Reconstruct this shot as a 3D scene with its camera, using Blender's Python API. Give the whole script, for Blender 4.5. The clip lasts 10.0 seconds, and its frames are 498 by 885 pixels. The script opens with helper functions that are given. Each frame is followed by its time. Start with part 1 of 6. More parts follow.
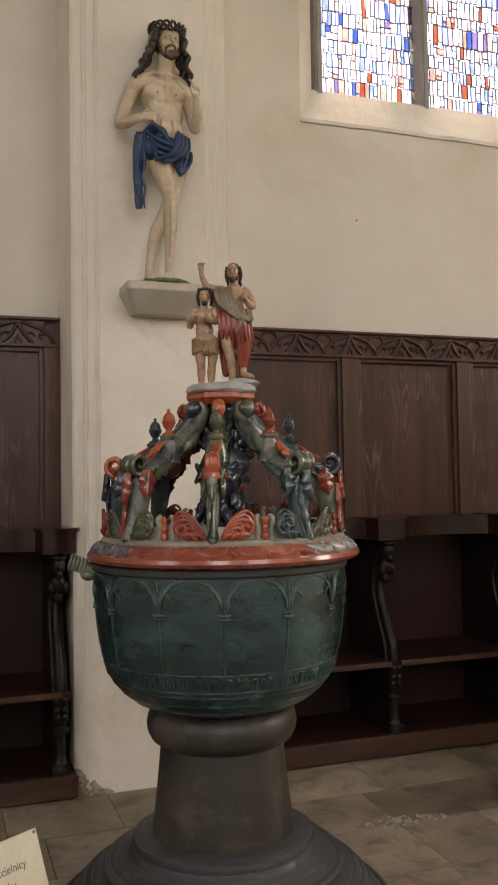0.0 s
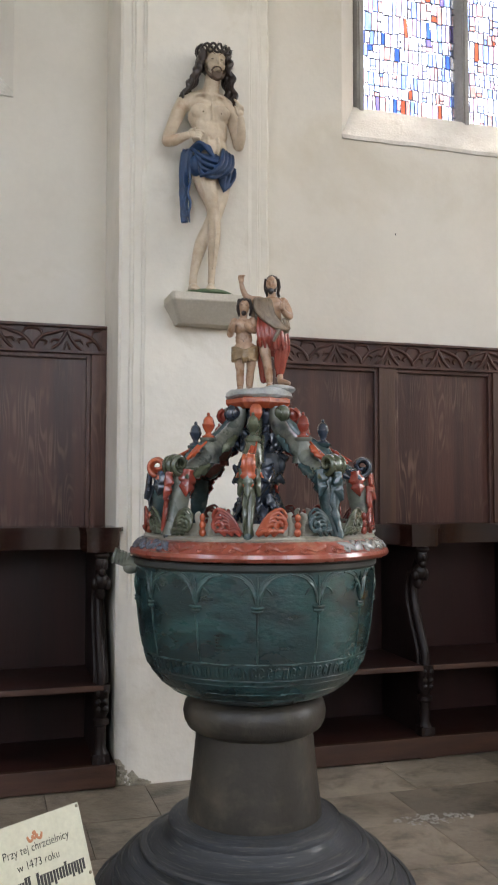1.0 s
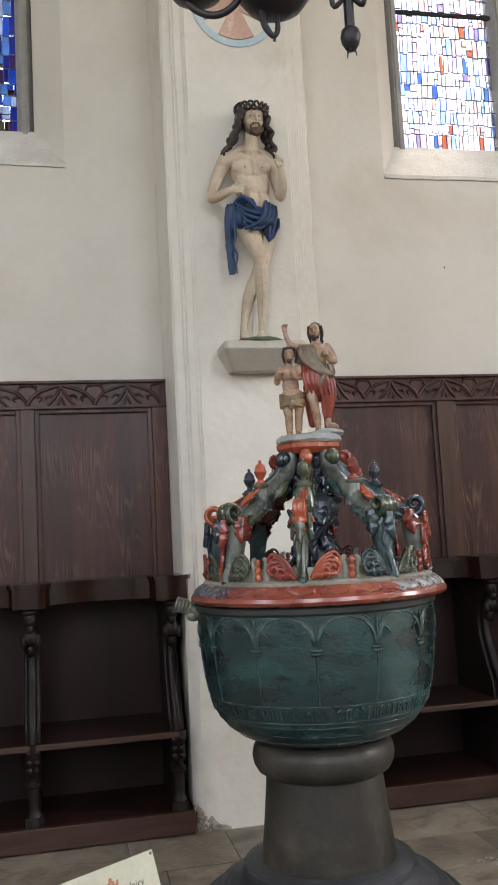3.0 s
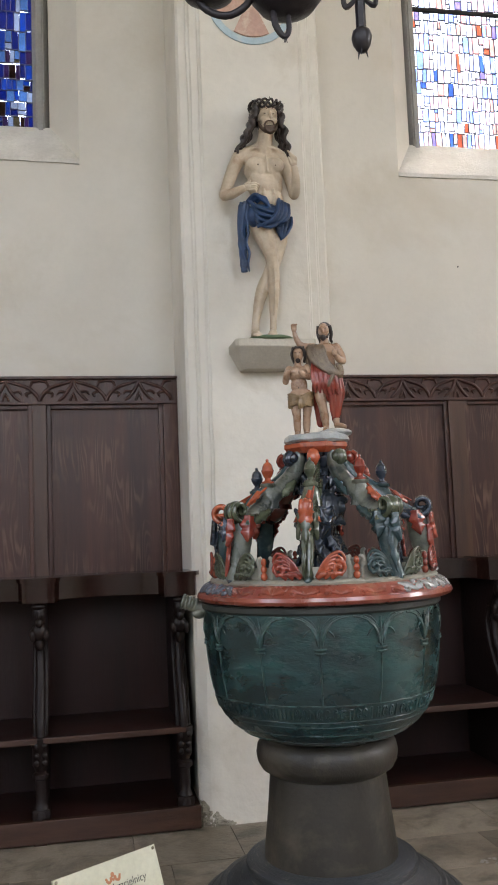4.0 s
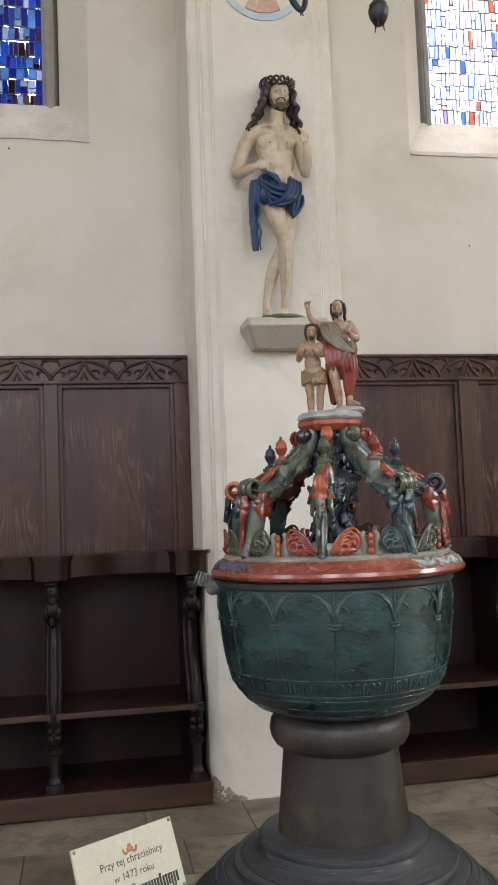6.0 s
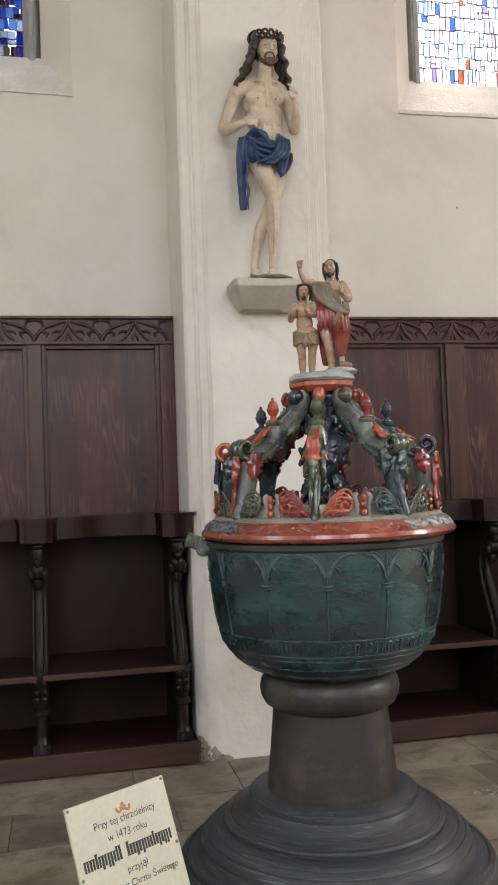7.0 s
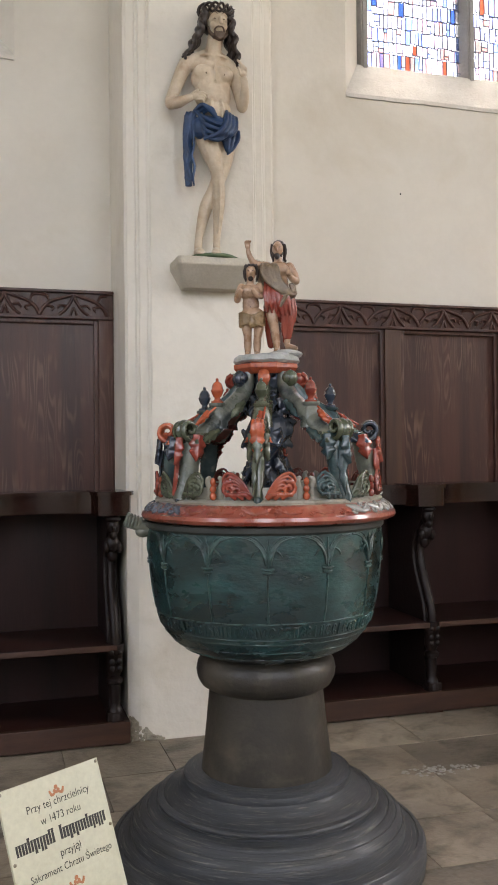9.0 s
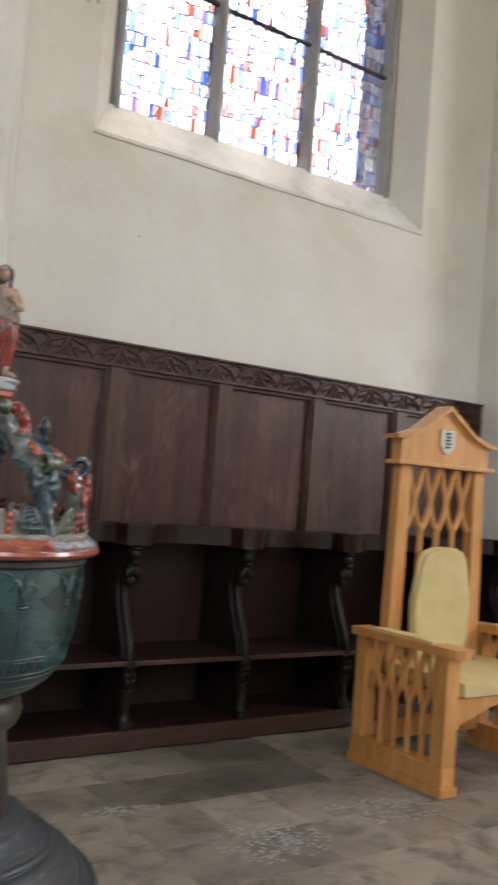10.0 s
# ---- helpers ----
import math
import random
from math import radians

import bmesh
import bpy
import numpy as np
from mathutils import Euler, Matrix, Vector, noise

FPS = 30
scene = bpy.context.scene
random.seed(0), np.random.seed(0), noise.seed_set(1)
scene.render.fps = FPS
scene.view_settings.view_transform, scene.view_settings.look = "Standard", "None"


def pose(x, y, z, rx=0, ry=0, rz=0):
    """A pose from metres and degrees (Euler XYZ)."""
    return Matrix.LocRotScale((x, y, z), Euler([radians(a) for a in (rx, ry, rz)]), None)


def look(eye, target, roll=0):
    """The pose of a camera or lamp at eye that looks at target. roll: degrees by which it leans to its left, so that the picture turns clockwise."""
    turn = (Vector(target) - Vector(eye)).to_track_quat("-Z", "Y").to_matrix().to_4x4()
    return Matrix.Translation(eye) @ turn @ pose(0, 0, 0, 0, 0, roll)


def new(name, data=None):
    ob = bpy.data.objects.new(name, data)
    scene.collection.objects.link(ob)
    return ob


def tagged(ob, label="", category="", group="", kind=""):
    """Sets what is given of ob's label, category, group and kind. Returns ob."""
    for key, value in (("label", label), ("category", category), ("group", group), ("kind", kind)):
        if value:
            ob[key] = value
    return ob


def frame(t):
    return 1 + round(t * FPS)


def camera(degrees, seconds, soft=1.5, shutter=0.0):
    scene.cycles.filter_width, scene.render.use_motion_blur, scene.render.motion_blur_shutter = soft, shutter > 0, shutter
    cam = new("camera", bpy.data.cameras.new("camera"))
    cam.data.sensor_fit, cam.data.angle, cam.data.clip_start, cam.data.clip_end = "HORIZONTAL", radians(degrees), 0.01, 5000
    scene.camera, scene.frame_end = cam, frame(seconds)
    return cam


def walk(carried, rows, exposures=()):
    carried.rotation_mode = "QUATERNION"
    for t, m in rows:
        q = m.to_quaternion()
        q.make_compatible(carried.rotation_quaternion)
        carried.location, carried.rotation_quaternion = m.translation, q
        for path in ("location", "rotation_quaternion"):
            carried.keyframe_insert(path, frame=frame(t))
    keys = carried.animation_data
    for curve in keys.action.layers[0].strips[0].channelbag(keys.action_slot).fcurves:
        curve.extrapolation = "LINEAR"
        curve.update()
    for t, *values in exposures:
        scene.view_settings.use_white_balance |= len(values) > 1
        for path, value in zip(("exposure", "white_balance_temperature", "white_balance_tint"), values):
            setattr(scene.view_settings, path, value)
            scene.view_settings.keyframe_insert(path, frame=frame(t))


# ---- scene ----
cam = camera(31.5, 10.0, soft=1.8, shutter=0.2)

PATH = [
    (0, (-0.535, -4.108, 1.282), (0.132, -2.224, 1.367), -0.9),
    (0.5, (-0.554, -4.16, 1.259), (0.108, -2.273, 1.265), -0.2),
    (1, (-0.561, -4.238, 1.251), (0.016, -2.326, 1.362), 0.1),
    (1.5, (-0.555, -4.262, 1.256), (-0.038, -2.34, 1.449), -1.1),
    (2, (-0.538, -4.269, 1.269), (-0.073, -2.334, 1.469), -2.2),
    (2.5, (-0.523, -4.297, 1.268), (-0.093, -2.354, 1.471), -3.2),
    (4, (-0.491, -4.335, 1.281), (-0.109, -2.381, 1.471), -2.2),
    (4.5, (-0.487, -4.334, 1.281), (-0.111, -2.379, 1.472), -2.3),
    (5, (-0.5, -4.336, 1.269), (-0.13, -2.38, 1.46), -2.2),
    (5.5, (-0.502, -4.34, 1.264), (-0.135, -2.382, 1.447), -2.2),
    (6.8, (-0.549, -4.312, 1.267), (-0.16, -2.352, 1.351), -2.1),
    (7, (-0.553, -4.304, 1.257), (-0.137, -2.349, 1.327), -2.0),
    (7.5, (-0.552, -4.286, 1.255), (-0.09, -2.341, 1.291), -1.7),
    (8, (-0.56, -4.275, 1.256), (-0.053, -2.341, 1.283), -1.3),
    (8.5, (-0.566, -4.273, 1.262), (-0.027, -2.347, 1.282), -0.9),
    (9, (-0.582, -4.273, 1.263), (-0.016, -2.355, 1.284), -0.6),
    (9.5, (-0.583, -4.271, 1.258), (0.057, -2.376, 1.287), 0.2),
    (9.6, (-0.582, -4.28, 1.262), (0.128, -2.41, 1.3), 0.8),
    (9.7, (-0.579, -4.29, 1.27), (0.225, -2.458, 1.318), 1.6),
    (9.8, (-0.575, -4.298, 1.279), (0.335, -2.518, 1.339), 2.5),
    (9.9, (-0.565, -4.289, 1.283), (0.449, -2.567, 1.368), 3.6),
    (10, (-0.555, -4.297, 1.284), (0.565, -2.644, 1.399), 4.3),
]
walk(cam, [(t, look(eye, target, roll)) for t, eye, target, roll in PATH],
     exposures=[(0.0, -0.5, 8100, 11), (0.5, -0.1, 6350, 4), (1.0, -0.02, 6500, 6), (1.5, -0.11, 6500, 6), (2.0, -0.04, 6500, 6), (2.5, -0.06, 6500, 6), (4.5, -0.11, 6550, 6), (5.5, -0.07, 6550, 6), (7.0, 0.0, 6800, 8), (9.5, 0.0, 6800, 8), (10.0, -0.15, 6500, 6)])

# ---- light ----
world = bpy.data.worlds.new("overcast_sky")
scene.world = world
world.use_nodes = True
wn = world.node_tree.nodes
sky = wn.new("ShaderNodeTexSky")
sky.sky_type, sky.sun_disc = "NISHITA", False
sky.sun_elevation, sky.sun_rotation = radians(68), radians(74)
sky.air_density, sky.dust_density, sky.ozone_density = 0.6, 9.0, 0.4
wn["Background"].inputs[1].default_value = 2.6
world.node_tree.links.new(sky.outputs[0], wn["Background"].inputs[0])

sun = new("sun", bpy.data.lights.new("sun", "SUN"))
sun.data.energy, sun.data.angle, sun.data.color = 2.0, radians(1), (1.0, 0.96, 0.9)
sun.matrix_world = look((5.3, 1.2, 12.3), (1.8, 0.2, 3.0))


def window_light(name, eye, target, w, h, watts, colour):
    ob = new(name, bpy.data.lights.new(name, "AREA"))
    ob.data.shape, ob.data.size, ob.data.size_y = "RECTANGLE", w, h
    ob.data.energy, ob.data.color = watts, colour
    ob.matrix_world = look(eye, target)
    return ob


DAY = (1.0, 0.96, 0.89)
window_light("south_window_light", (-2.6, -8.9, 4.6), (-2.6, 0, 3.0), 2.0, 4.2, 124, DAY)
window_light("south_window_light", (1.8, -8.9, 4.6), (1.8, 0, 3.0), 2.0, 4.2, 66, DAY)
window_light("east_window_light", (8.9, -4.6, 4.6), (0, -3.6, 2.2), 2.0, 4.2, 188, DAY)
# added fill from an unseen west side, brightens the pier's left face
window_light("west_fill_light", (-6.9, -5.2, 4.6), (0, -3.6, 2.2), 2.0, 4.2, 58, DAY)

# ---- materials ----


def ramp_nodes(nt, fac, stops):
    r = nt.nodes.new("ShaderNodeValToRGB")
    e = r.color_ramp.elements
    while len(e) < len(stops):
        e.new(0.5)
    for el, (p, c) in zip(e, stops):
        el.position, el.color = p, (*c, 1)
    nt.links.new(fac, r.inputs[0])
    return r.outputs[0]


def noise_node(nt, vec, scale, detail=6, rough=0.6, distort=0.0):
    n = nt.nodes.new("ShaderNodeTexNoise")
    n.inputs["Scale"].default_value, n.inputs["Detail"].default_value = scale, detail
    n.inputs["Roughness"].default_value, n.inputs["Distortion"].default_value = rough, distort
    nt.links.new(vec, n.inputs["Vector"])
    return n.outputs[0]


def mixed(nt, fac, a, b, kind="MIX"):
    m = nt.nodes.new("ShaderNodeMix")
    m.data_type, m.blend_type = "RGBA", kind
    for sock, v in ((m.inputs[0], fac), (m.inputs[6], a), (m.inputs[7], b)):
        if isinstance(v, (int, float)):
            sock.default_value = v
        elif isinstance(v, tuple):
            sock.default_value = (*v, 1)
        else:
            nt.links.new(v, sock)
    return m.outputs[2]


def material(name, dark, light, scale=6.0, fine=60.0, rough=(0.5, 0.8), bump=0.2, stretch=(1, 1, 1), stain=None, stain_scale=1.5,
             stain_at=(0.55, 0.7), metal=0.0, coat=0.0, vary=0.0, bump_dist=0.004, objvar=False, grain=0.7, polar=False, figure=None, spec=0.5):
    """A surface with coarse and fine variation, stains and relief."""
    m = bpy.data.materials.new(name)
    m.use_nodes = True
    nt = m.node_tree
    b = nt.nodes["Principled BSDF"]
    tc = nt.nodes.new("ShaderNodeTexCoord")
    mp = nt.nodes.new("ShaderNodeMapping")
    mp.inputs["Scale"].default_value = stretch
    nt.links.new(tc.outputs["Object"], mp.inputs[0])
    vec = mp.outputs[0]
    info = nt.nodes.new("ShaderNodeObjectInfo")
    if polar:
        sp, cb = nt.nodes.new("ShaderNodeSeparateXYZ"), nt.nodes.new("ShaderNodeCombineXYZ")
        nt.links.new(tc.outputs["Object"], sp.inputs[0])
        ln, at = nt.nodes.new("ShaderNodeVectorMath"), nt.nodes.new("ShaderNodeMath")
        ln.operation, at.operation = "LENGTH", "ARCTAN2"
        flatv = nt.nodes.new("ShaderNodeCombineXYZ")
        for k in (0, 1):
            nt.links.new(sp.outputs[k], flatv.inputs[k])
        neg = nt.nodes.new("ShaderNodeMath")
        neg.operation = "MULTIPLY"
        neg.inputs[1].default_value = -1
        nt.links.new(sp.outputs[1], neg.inputs[0])
        nt.links.new(sp.outputs[0], at.inputs[0])
        nt.links.new(neg.outputs[0], at.inputs[1])
        nt.links.new(flatv.outputs[0], ln.inputs[0])
        nt.links.new(at.outputs[0], cb.inputs[0])
        nt.links.new(ln.outputs["Value"], cb.inputs[1])
        nt.links.new(sp.outputs[2], cb.inputs[2])
        nt.links.new(cb.outputs[0], mp.inputs[0])
    if objvar:
        add = nt.nodes.new("ShaderNodeVectorMath")
        add.operation = "MULTIPLY_ADD"
        nt.links.new(info.outputs["Random"], add.inputs[0])
        add.inputs[1].default_value = (37, 53, 71)
        nt.links.new(vec, add.inputs[2])
        vec = add.outputs[0]
    big = noise_node(nt, vec, scale)
    small = noise_node(nt, vec, fine, 4)
    col = ramp_nodes(nt, big, [(0.3, dark), (0.7, light)])
    g = ramp_nodes(nt, small, [(0.25, (0.78, 0.78, 0.78)), (0.75, (1.0, 1.0, 1.0))])
    col = mixed(nt, grain, col, g, "MULTIPLY")
    if figure:
        # flame figure of plain-sawn boards: contour lines of a long soft noise, worn in patches
        fm = nt.nodes.new("ShaderNodeMapping")
        fm.inputs["Scale"].default_value = (9.0, 9.0, 1.0)
        un = nt.nodes.new("ShaderNodeMapping")
        un.inputs["Scale"].default_value = tuple(1 / v for v in stretch)
        nt.links.new(vec, un.inputs[0])
        nt.links.new(un.outputs[0], fm.inputs[0])
        fn = noise_node(nt, fm.outputs[0], 1.0, 2, 0.45)
        fk = nt.nodes.new("ShaderNodeMath")
        fk.operation = "MULTIPLY"
        fk.inputs[1].default_value = 120
        nt.links.new(fn, fk.inputs[0])
        fs = nt.nodes.new("ShaderNodeMath")
        fs.operation = "SINE"
        nt.links.new(fk.outputs[0], fs.inputs[0])
        lines = ramp_nodes(nt, fs.outputs[0], [(0.1, (0, 0, 0)), (0.9, (1, 1, 1))])
        patch = ramp_nodes(nt, noise_node(nt, un.outputs[0], 3.4, 3), [(0.47, (0, 0, 0)), (0.7, (0.6, 0.6, 0.6))])
        col = mixed(nt, mixed(nt, 1.0, lines, patch, "MULTIPLY"), col, figure)
    if stain:
        s = noise_node(nt, vec, stain_scale, 8, 0.65, 0.4)
        sf = ramp_nodes(nt, s, [(stain_at[0], (0, 0, 0)), (stain_at[1], (1, 1, 1))])
        col = mixed(nt, sf, col, stain)
    if vary:
        hv = nt.nodes.new("ShaderNodeHueSaturation")
        mr = nt.nodes.new("ShaderNodeMapRange")
        mr.inputs[3].default_value, mr.inputs[4].default_value = 1 - vary, 1 + vary
        nt.links.new(info.outputs["Random"], mr.inputs[0])
        nt.links.new(mr.outputs[0], hv.inputs["Value"])
        nt.links.new(col, hv.inputs["Color"])
        col = hv.outputs[0]
    nt.links.new(col, b.inputs["Base Color"])
    rr = nt.nodes.new("ShaderNodeMapRange")
    rr.inputs[3].default_value, rr.inputs[4].default_value = rough
    nt.links.new(big, rr.inputs[0])
    nt.links.new(rr.outputs[0], b.inputs["Roughness"])
    b.inputs["Metallic"].default_value = metal
    b.inputs["Specular IOR Level"].default_value = spec
    b.inputs["Coat Weight"].default_value = coat
    b.inputs["Coat Roughness"].default_value = 0.12
    bp = nt.nodes.new("ShaderNodeBump")
    bp.inputs["Strength"].default_value, bp.inputs["Distance"].default_value = bump, bump_dist
    mb = nt.nodes.new("ShaderNodeMath")
    mb.operation = "ADD"
    nt.links.new(big, mb.inputs[0])
    nt.links.new(small, mb.inputs[1])
    nt.links.new(mb.outputs[0], bp.inputs["Height"])
    nt.links.new(bp.outputs[0], b.inputs["Normal"])
    return m


def glass_material(name, stops, cloud):
    m = bpy.data.materials.new(name)
    m.use_nodes = True
    nt = m.node_tree
    nt.nodes.remove(nt.nodes["Principled BSDF"])
    info = nt.nodes.new("ShaderNodeObjectInfo")
    geo = nt.nodes.new("ShaderNodeNewGeometry")
    ad = nt.nodes.new("ShaderNodeMath")
    ad.operation = "ADD"
    nt.links.new(info.outputs["Random"], ad.inputs[0])
    nt.links.new(geo.outputs["Random Per Island"], ad.inputs[1])
    fr = nt.nodes.new("ShaderNodeMath")
    fr.operation = "FRACT"
    nt.links.new(ad.outputs[0], fr.inputs[0])
    r = nt.nodes.new("ShaderNodeValToRGB")
    r.color_ramp.interpolation = "CONSTANT"
    e = r.color_ramp.elements
    while len(e) < len(stops):
        e.new(0.5)
    for el, (p, c) in zip(e, stops):
        el.position, el.color = p, (*c, 1)
    nt.links.new(fr.outputs[0], r.inputs[0])
    tc = nt.nodes.new("ShaderNodeTexCoord")
    n = noise_node(nt, tc.outputs["Object"], 9, 4)
    g = ramp_nodes(nt, n, [(0.3, (cloud, cloud, cloud)), (0.7, (1, 1, 1))])
    col = mixed(nt, 1.0, r.outputs[0], g, "MULTIPLY")
    tr = nt.nodes.new("ShaderNodeBsdfTransparent")
    nt.links.new(col, tr.inputs[0])
    gl = nt.nodes.new("ShaderNodeBsdfGlossy")
    gl.inputs["Roughness"].default_value = 0.1
    mx = nt.nodes.new("ShaderNodeMixShader")
    mx.inputs[0].default_value = 0.06
    nt.links.new(tr.outputs[0], mx.inputs[1])
    nt.links.new(gl.outputs[0], mx.inputs[2])
    nt.links.new(mx.outputs[0], nt.nodes["Material Output"].inputs[0])
    return m


PLASTER = material("limewashed_plaster", (0.62, 0.58, 0.51), (0.75, 0.715, 0.645), 0.8, 34, (0.75, 0.95), 0.2, grain=0.15, stain=(0.57, 0.515, 0.42), stain_scale=0.9, stain_at=(0.54, 0.8), bump_dist=0.006)
PLASTER_WHITE = material("white_pier_plaster", (0.64, 0.602, 0.53), (0.755, 0.717, 0.64), 1.8, 26, (0.7, 0.9), 0.4, grain=0.22, stain=(0.54, 0.49, 0.4), stain_scale=2.8, stain_at=(0.56, 0.82), bump_dist=0.007)
SILL = material("sill_plaster", (0.6, 0.57, 0.52), (0.76, 0.74, 0.69), 5, 60, (0.55, 0.85), 0.7, stain=(0.5, 0.47, 0.42), stain_scale=4)
RUBBLE = material("crumbling_stone", (0.2, 0.18, 0.14), (0.42, 0.38, 0.3), 14, 90, (0.8, 0.95), 0.8)
STONE_GREY = material("grey_window_stone", (0.3, 0.29, 0.28), (0.42, 0.41, 0.39), 5, 80, (0.7, 0.9), 0.4)
CORBEL_STONE = material("corbel_sandstone", (0.5, 0.46, 0.38), (0.62, 0.58, 0.5), 7, 90, (0.75, 0.9), 0.4, stain=(0.38, 0.34, 0.28), stain_scale=5)
OAK_DARK = material("dark_stained_oak", (0.026, 0.008, 0.0056), (0.075, 0.026, 0.0175), 2.2, 30, (0.3, 0.5), 0.3, stretch=(5, 5, 0.3), stain=(0.11, 0.05, 0.033), stain_scale=1.1, stain_at=(0.5, 0.8), coat=0.06, objvar=True, figure=(0.17, 0.1, 0.072), spec=0.44)
OAK_POLISH = material("polished_dark_oak", (0.009, 0.0036, 0.0028), (0.028, 0.01, 0.0068), 3, 24, (0.12, 0.24), 0.2, stretch=(1, 8, 8), coat=0.3, objvar=True, spec=0.35)
# the stalls' oak darkened to hold the shade beneath the rests
OAK_SHADED = material("shade_darkened_oak", (0.009, 0.0032, 0.0028), (0.034, 0.0105, 0.0078), 1.2, 22, (0.4, 0.6), 0.25, stretch=(6, 6, 0.5), objvar=True, spec=0.32)
OAK_WARM = material("worn_oak_edge", (0.03, 0.0115, 0.0065), (0.07, 0.03, 0.017), 3, 30, (0.35, 0.55), 0.25, stretch=(1, 8, 8), coat=0.12, objvar=True)
OAK_STILE = material("warm_oak_stile", (0.03, 0.0115, 0.007), (0.095, 0.04, 0.02), 2, 30, (0.32, 0.5), 0.25, stretch=(6, 6, 0.5), coat=0.1, objvar=True)
OAK_BLACK = material("blackened_oak", (0.006, 0.0032, 0.003), (0.015, 0.0075, 0.0065), 6, 50, (0.34, 0.6), 0.4, coat=0.04, spec=0.26)
CHAIR_OAK = material("honey_oak", (0.46, 0.2, 0.05), (0.64, 0.32, 0.1), 3, 30, (0.35, 0.55), 0.2, stretch=(6, 6, 0.8), coat=0.2, objvar=True)
UPHOLSTERY = material("mustard_cloth", (0.56, 0.44, 0.18), (0.66, 0.53, 0.26), 8, 250, (0.8, 0.95), 0.3)
BRONZE = material("green_painted_bronze", (0.0055, 0.0155, 0.0185), (0.0165, 0.045, 0.048), 2.2, 22, (0.15, 0.4), 0.6, stretch=(0.8, 2.5, 5), polar=True, stain=(0.032, 0.112, 0.108), stain_scale=1.9, stain_at=(0.46, 0.8), coat=0.45, bump_dist=0.0035)
BRONZE_EDGE = material("rubbed_bronze_relief", (0.01, 0.03, 0.032), (0.065, 0.14, 0.125), 24, 90, (0.2, 0.4), 0.4, stain=(0.008, 0.02, 0.021), stain_scale=26, stain_at=(0.45, 0.62), coat=0.3)
BRONZE_DARK = material("dark_bronze_band", (0.02, 0.024, 0.022), (0.045, 0.05, 0.046), 6, 60, (0.3, 0.5), 0.3)
PEDESTAL = material("dark_brown_stone", (0.018, 0.016, 0.013), (0.05, 0.043, 0.033), 4.5, 70, (0.36, 0.62), 0.35, stain=(0.095, 0.08, 0.058), stain_scale=5, stain_at=(0.5, 0.74), coat=0.1, spec=0.42)
PLINTH = material("slate_grey_painted_stone", (0.025, 0.028, 0.0325), (0.06, 0.065, 0.074), 5, 40, (0.36, 0.62), 0.6, stretch=(0.22, 11, 11), polar=True, stain=(0.15, 0.145, 0.125), stain_scale=19, stain_at=(0.56, 0.68), coat=0.1, bump_dist=0.003, spec=0.45)
RED = material("red_oil_paint", (0.17, 0.021, 0.014), (0.31, 0.05, 0.027), 12, 55, (0.14, 0.34), 0.6, stain=(0.16, 0.02, 0.012), stain_scale=14, coat=0.8)
ORANGE = material("orange_red_oil_paint", (0.27, 0.042, 0.018), (0.46, 0.1, 0.036), 14, 55, (0.14, 0.34), 0.6, stain=(0.13, 0.024, 0.015), stain_scale=16, coat=0.8)
RIMRED = material("faded_red_rim_paint", (0.2, 0.034, 0.02), (0.36, 0.085, 0.048), 9, 45, (0.18, 0.38), 0.5, stain=(0.42, 0.2, 0.13), stain_scale=10, stain_at=(0.58, 0.8), coat=0.8)
MAROON = material("maroon_oil_paint", (0.08, 0.014, 0.012), (0.17, 0.035, 0.027), 12, 55, (0.16, 0.36), 0.6, coat=0.8)
NAVY = material("navy_oil_paint", (0.012, 0.018, 0.032), (0.035, 0.05, 0.075), 12, 55, (0.12, 0.3), 0.6, coat=0.8)
BLUEGREY = material("blue_grey_oil_paint", (0.035, 0.042, 0.06), (0.13, 0.15, 0.19), 14, 55, (0.1, 0.28), 0.6, coat=0.8)
# pale copy of the rim's blue-grey: window glare put into the colour
GLARE_GREY = material("blue_grey_paint_with_glare", (0.16, 0.17, 0.17), (0.42, 0.43, 0.42), 16, 60, (0.1, 0.26), 0.6, stain=(0.06, 0.075, 0.085), stain_scale=14, coat=0.6)
NAVYGREEN = material("blue_green_oil_paint", (0.014, 0.036, 0.042), (0.042, 0.08, 0.085), 14, 55, (0.14, 0.34), 0.6, stain=(0.12, 0.15, 0.135), stain_scale=14, coat=0.45)
OLIVE = material("olive_oil_paint", (0.03, 0.04, 0.022), (0.085, 0.1, 0.06), 12, 55, (0.14, 0.34), 0.6, stain=(0.18, 0.2, 0.15), stain_scale=12, coat=0.8)
GREYGREEN = material("grey_green_oil_paint", (0.07, 0.085, 0.07), (0.2, 0.21, 0.17), 12, 55, (0.18, 0.4), 0.6, stain=(0.022, 0.03, 0.03), stain_scale=9, stain_at=(0.5, 0.64), coat=0.7)
LEDGE = material("grey_cream_paint", (0.24, 0.23, 0.19), (0.4, 0.38, 0.31), 10, 90, (0.35, 0.6), 0.3, stain=(0.12, 0.11, 0.09), stain_scale=11)
ROCK = material("grey_white_rock_paint", (0.22, 0.24, 0.24), (0.55, 0.56, 0.54), 22, 120, (0.25, 0.5), 0.5, coat=0.3)
SKIN = material("aged_flesh_paint", (0.44, 0.345, 0.24), (0.66, 0.56, 0.43), 7, 46, (0.4, 0.65), 0.4, stain=(0.36, 0.22, 0.14), stain_scale=9, stain_at=(0.54, 0.82), coat=0.08)
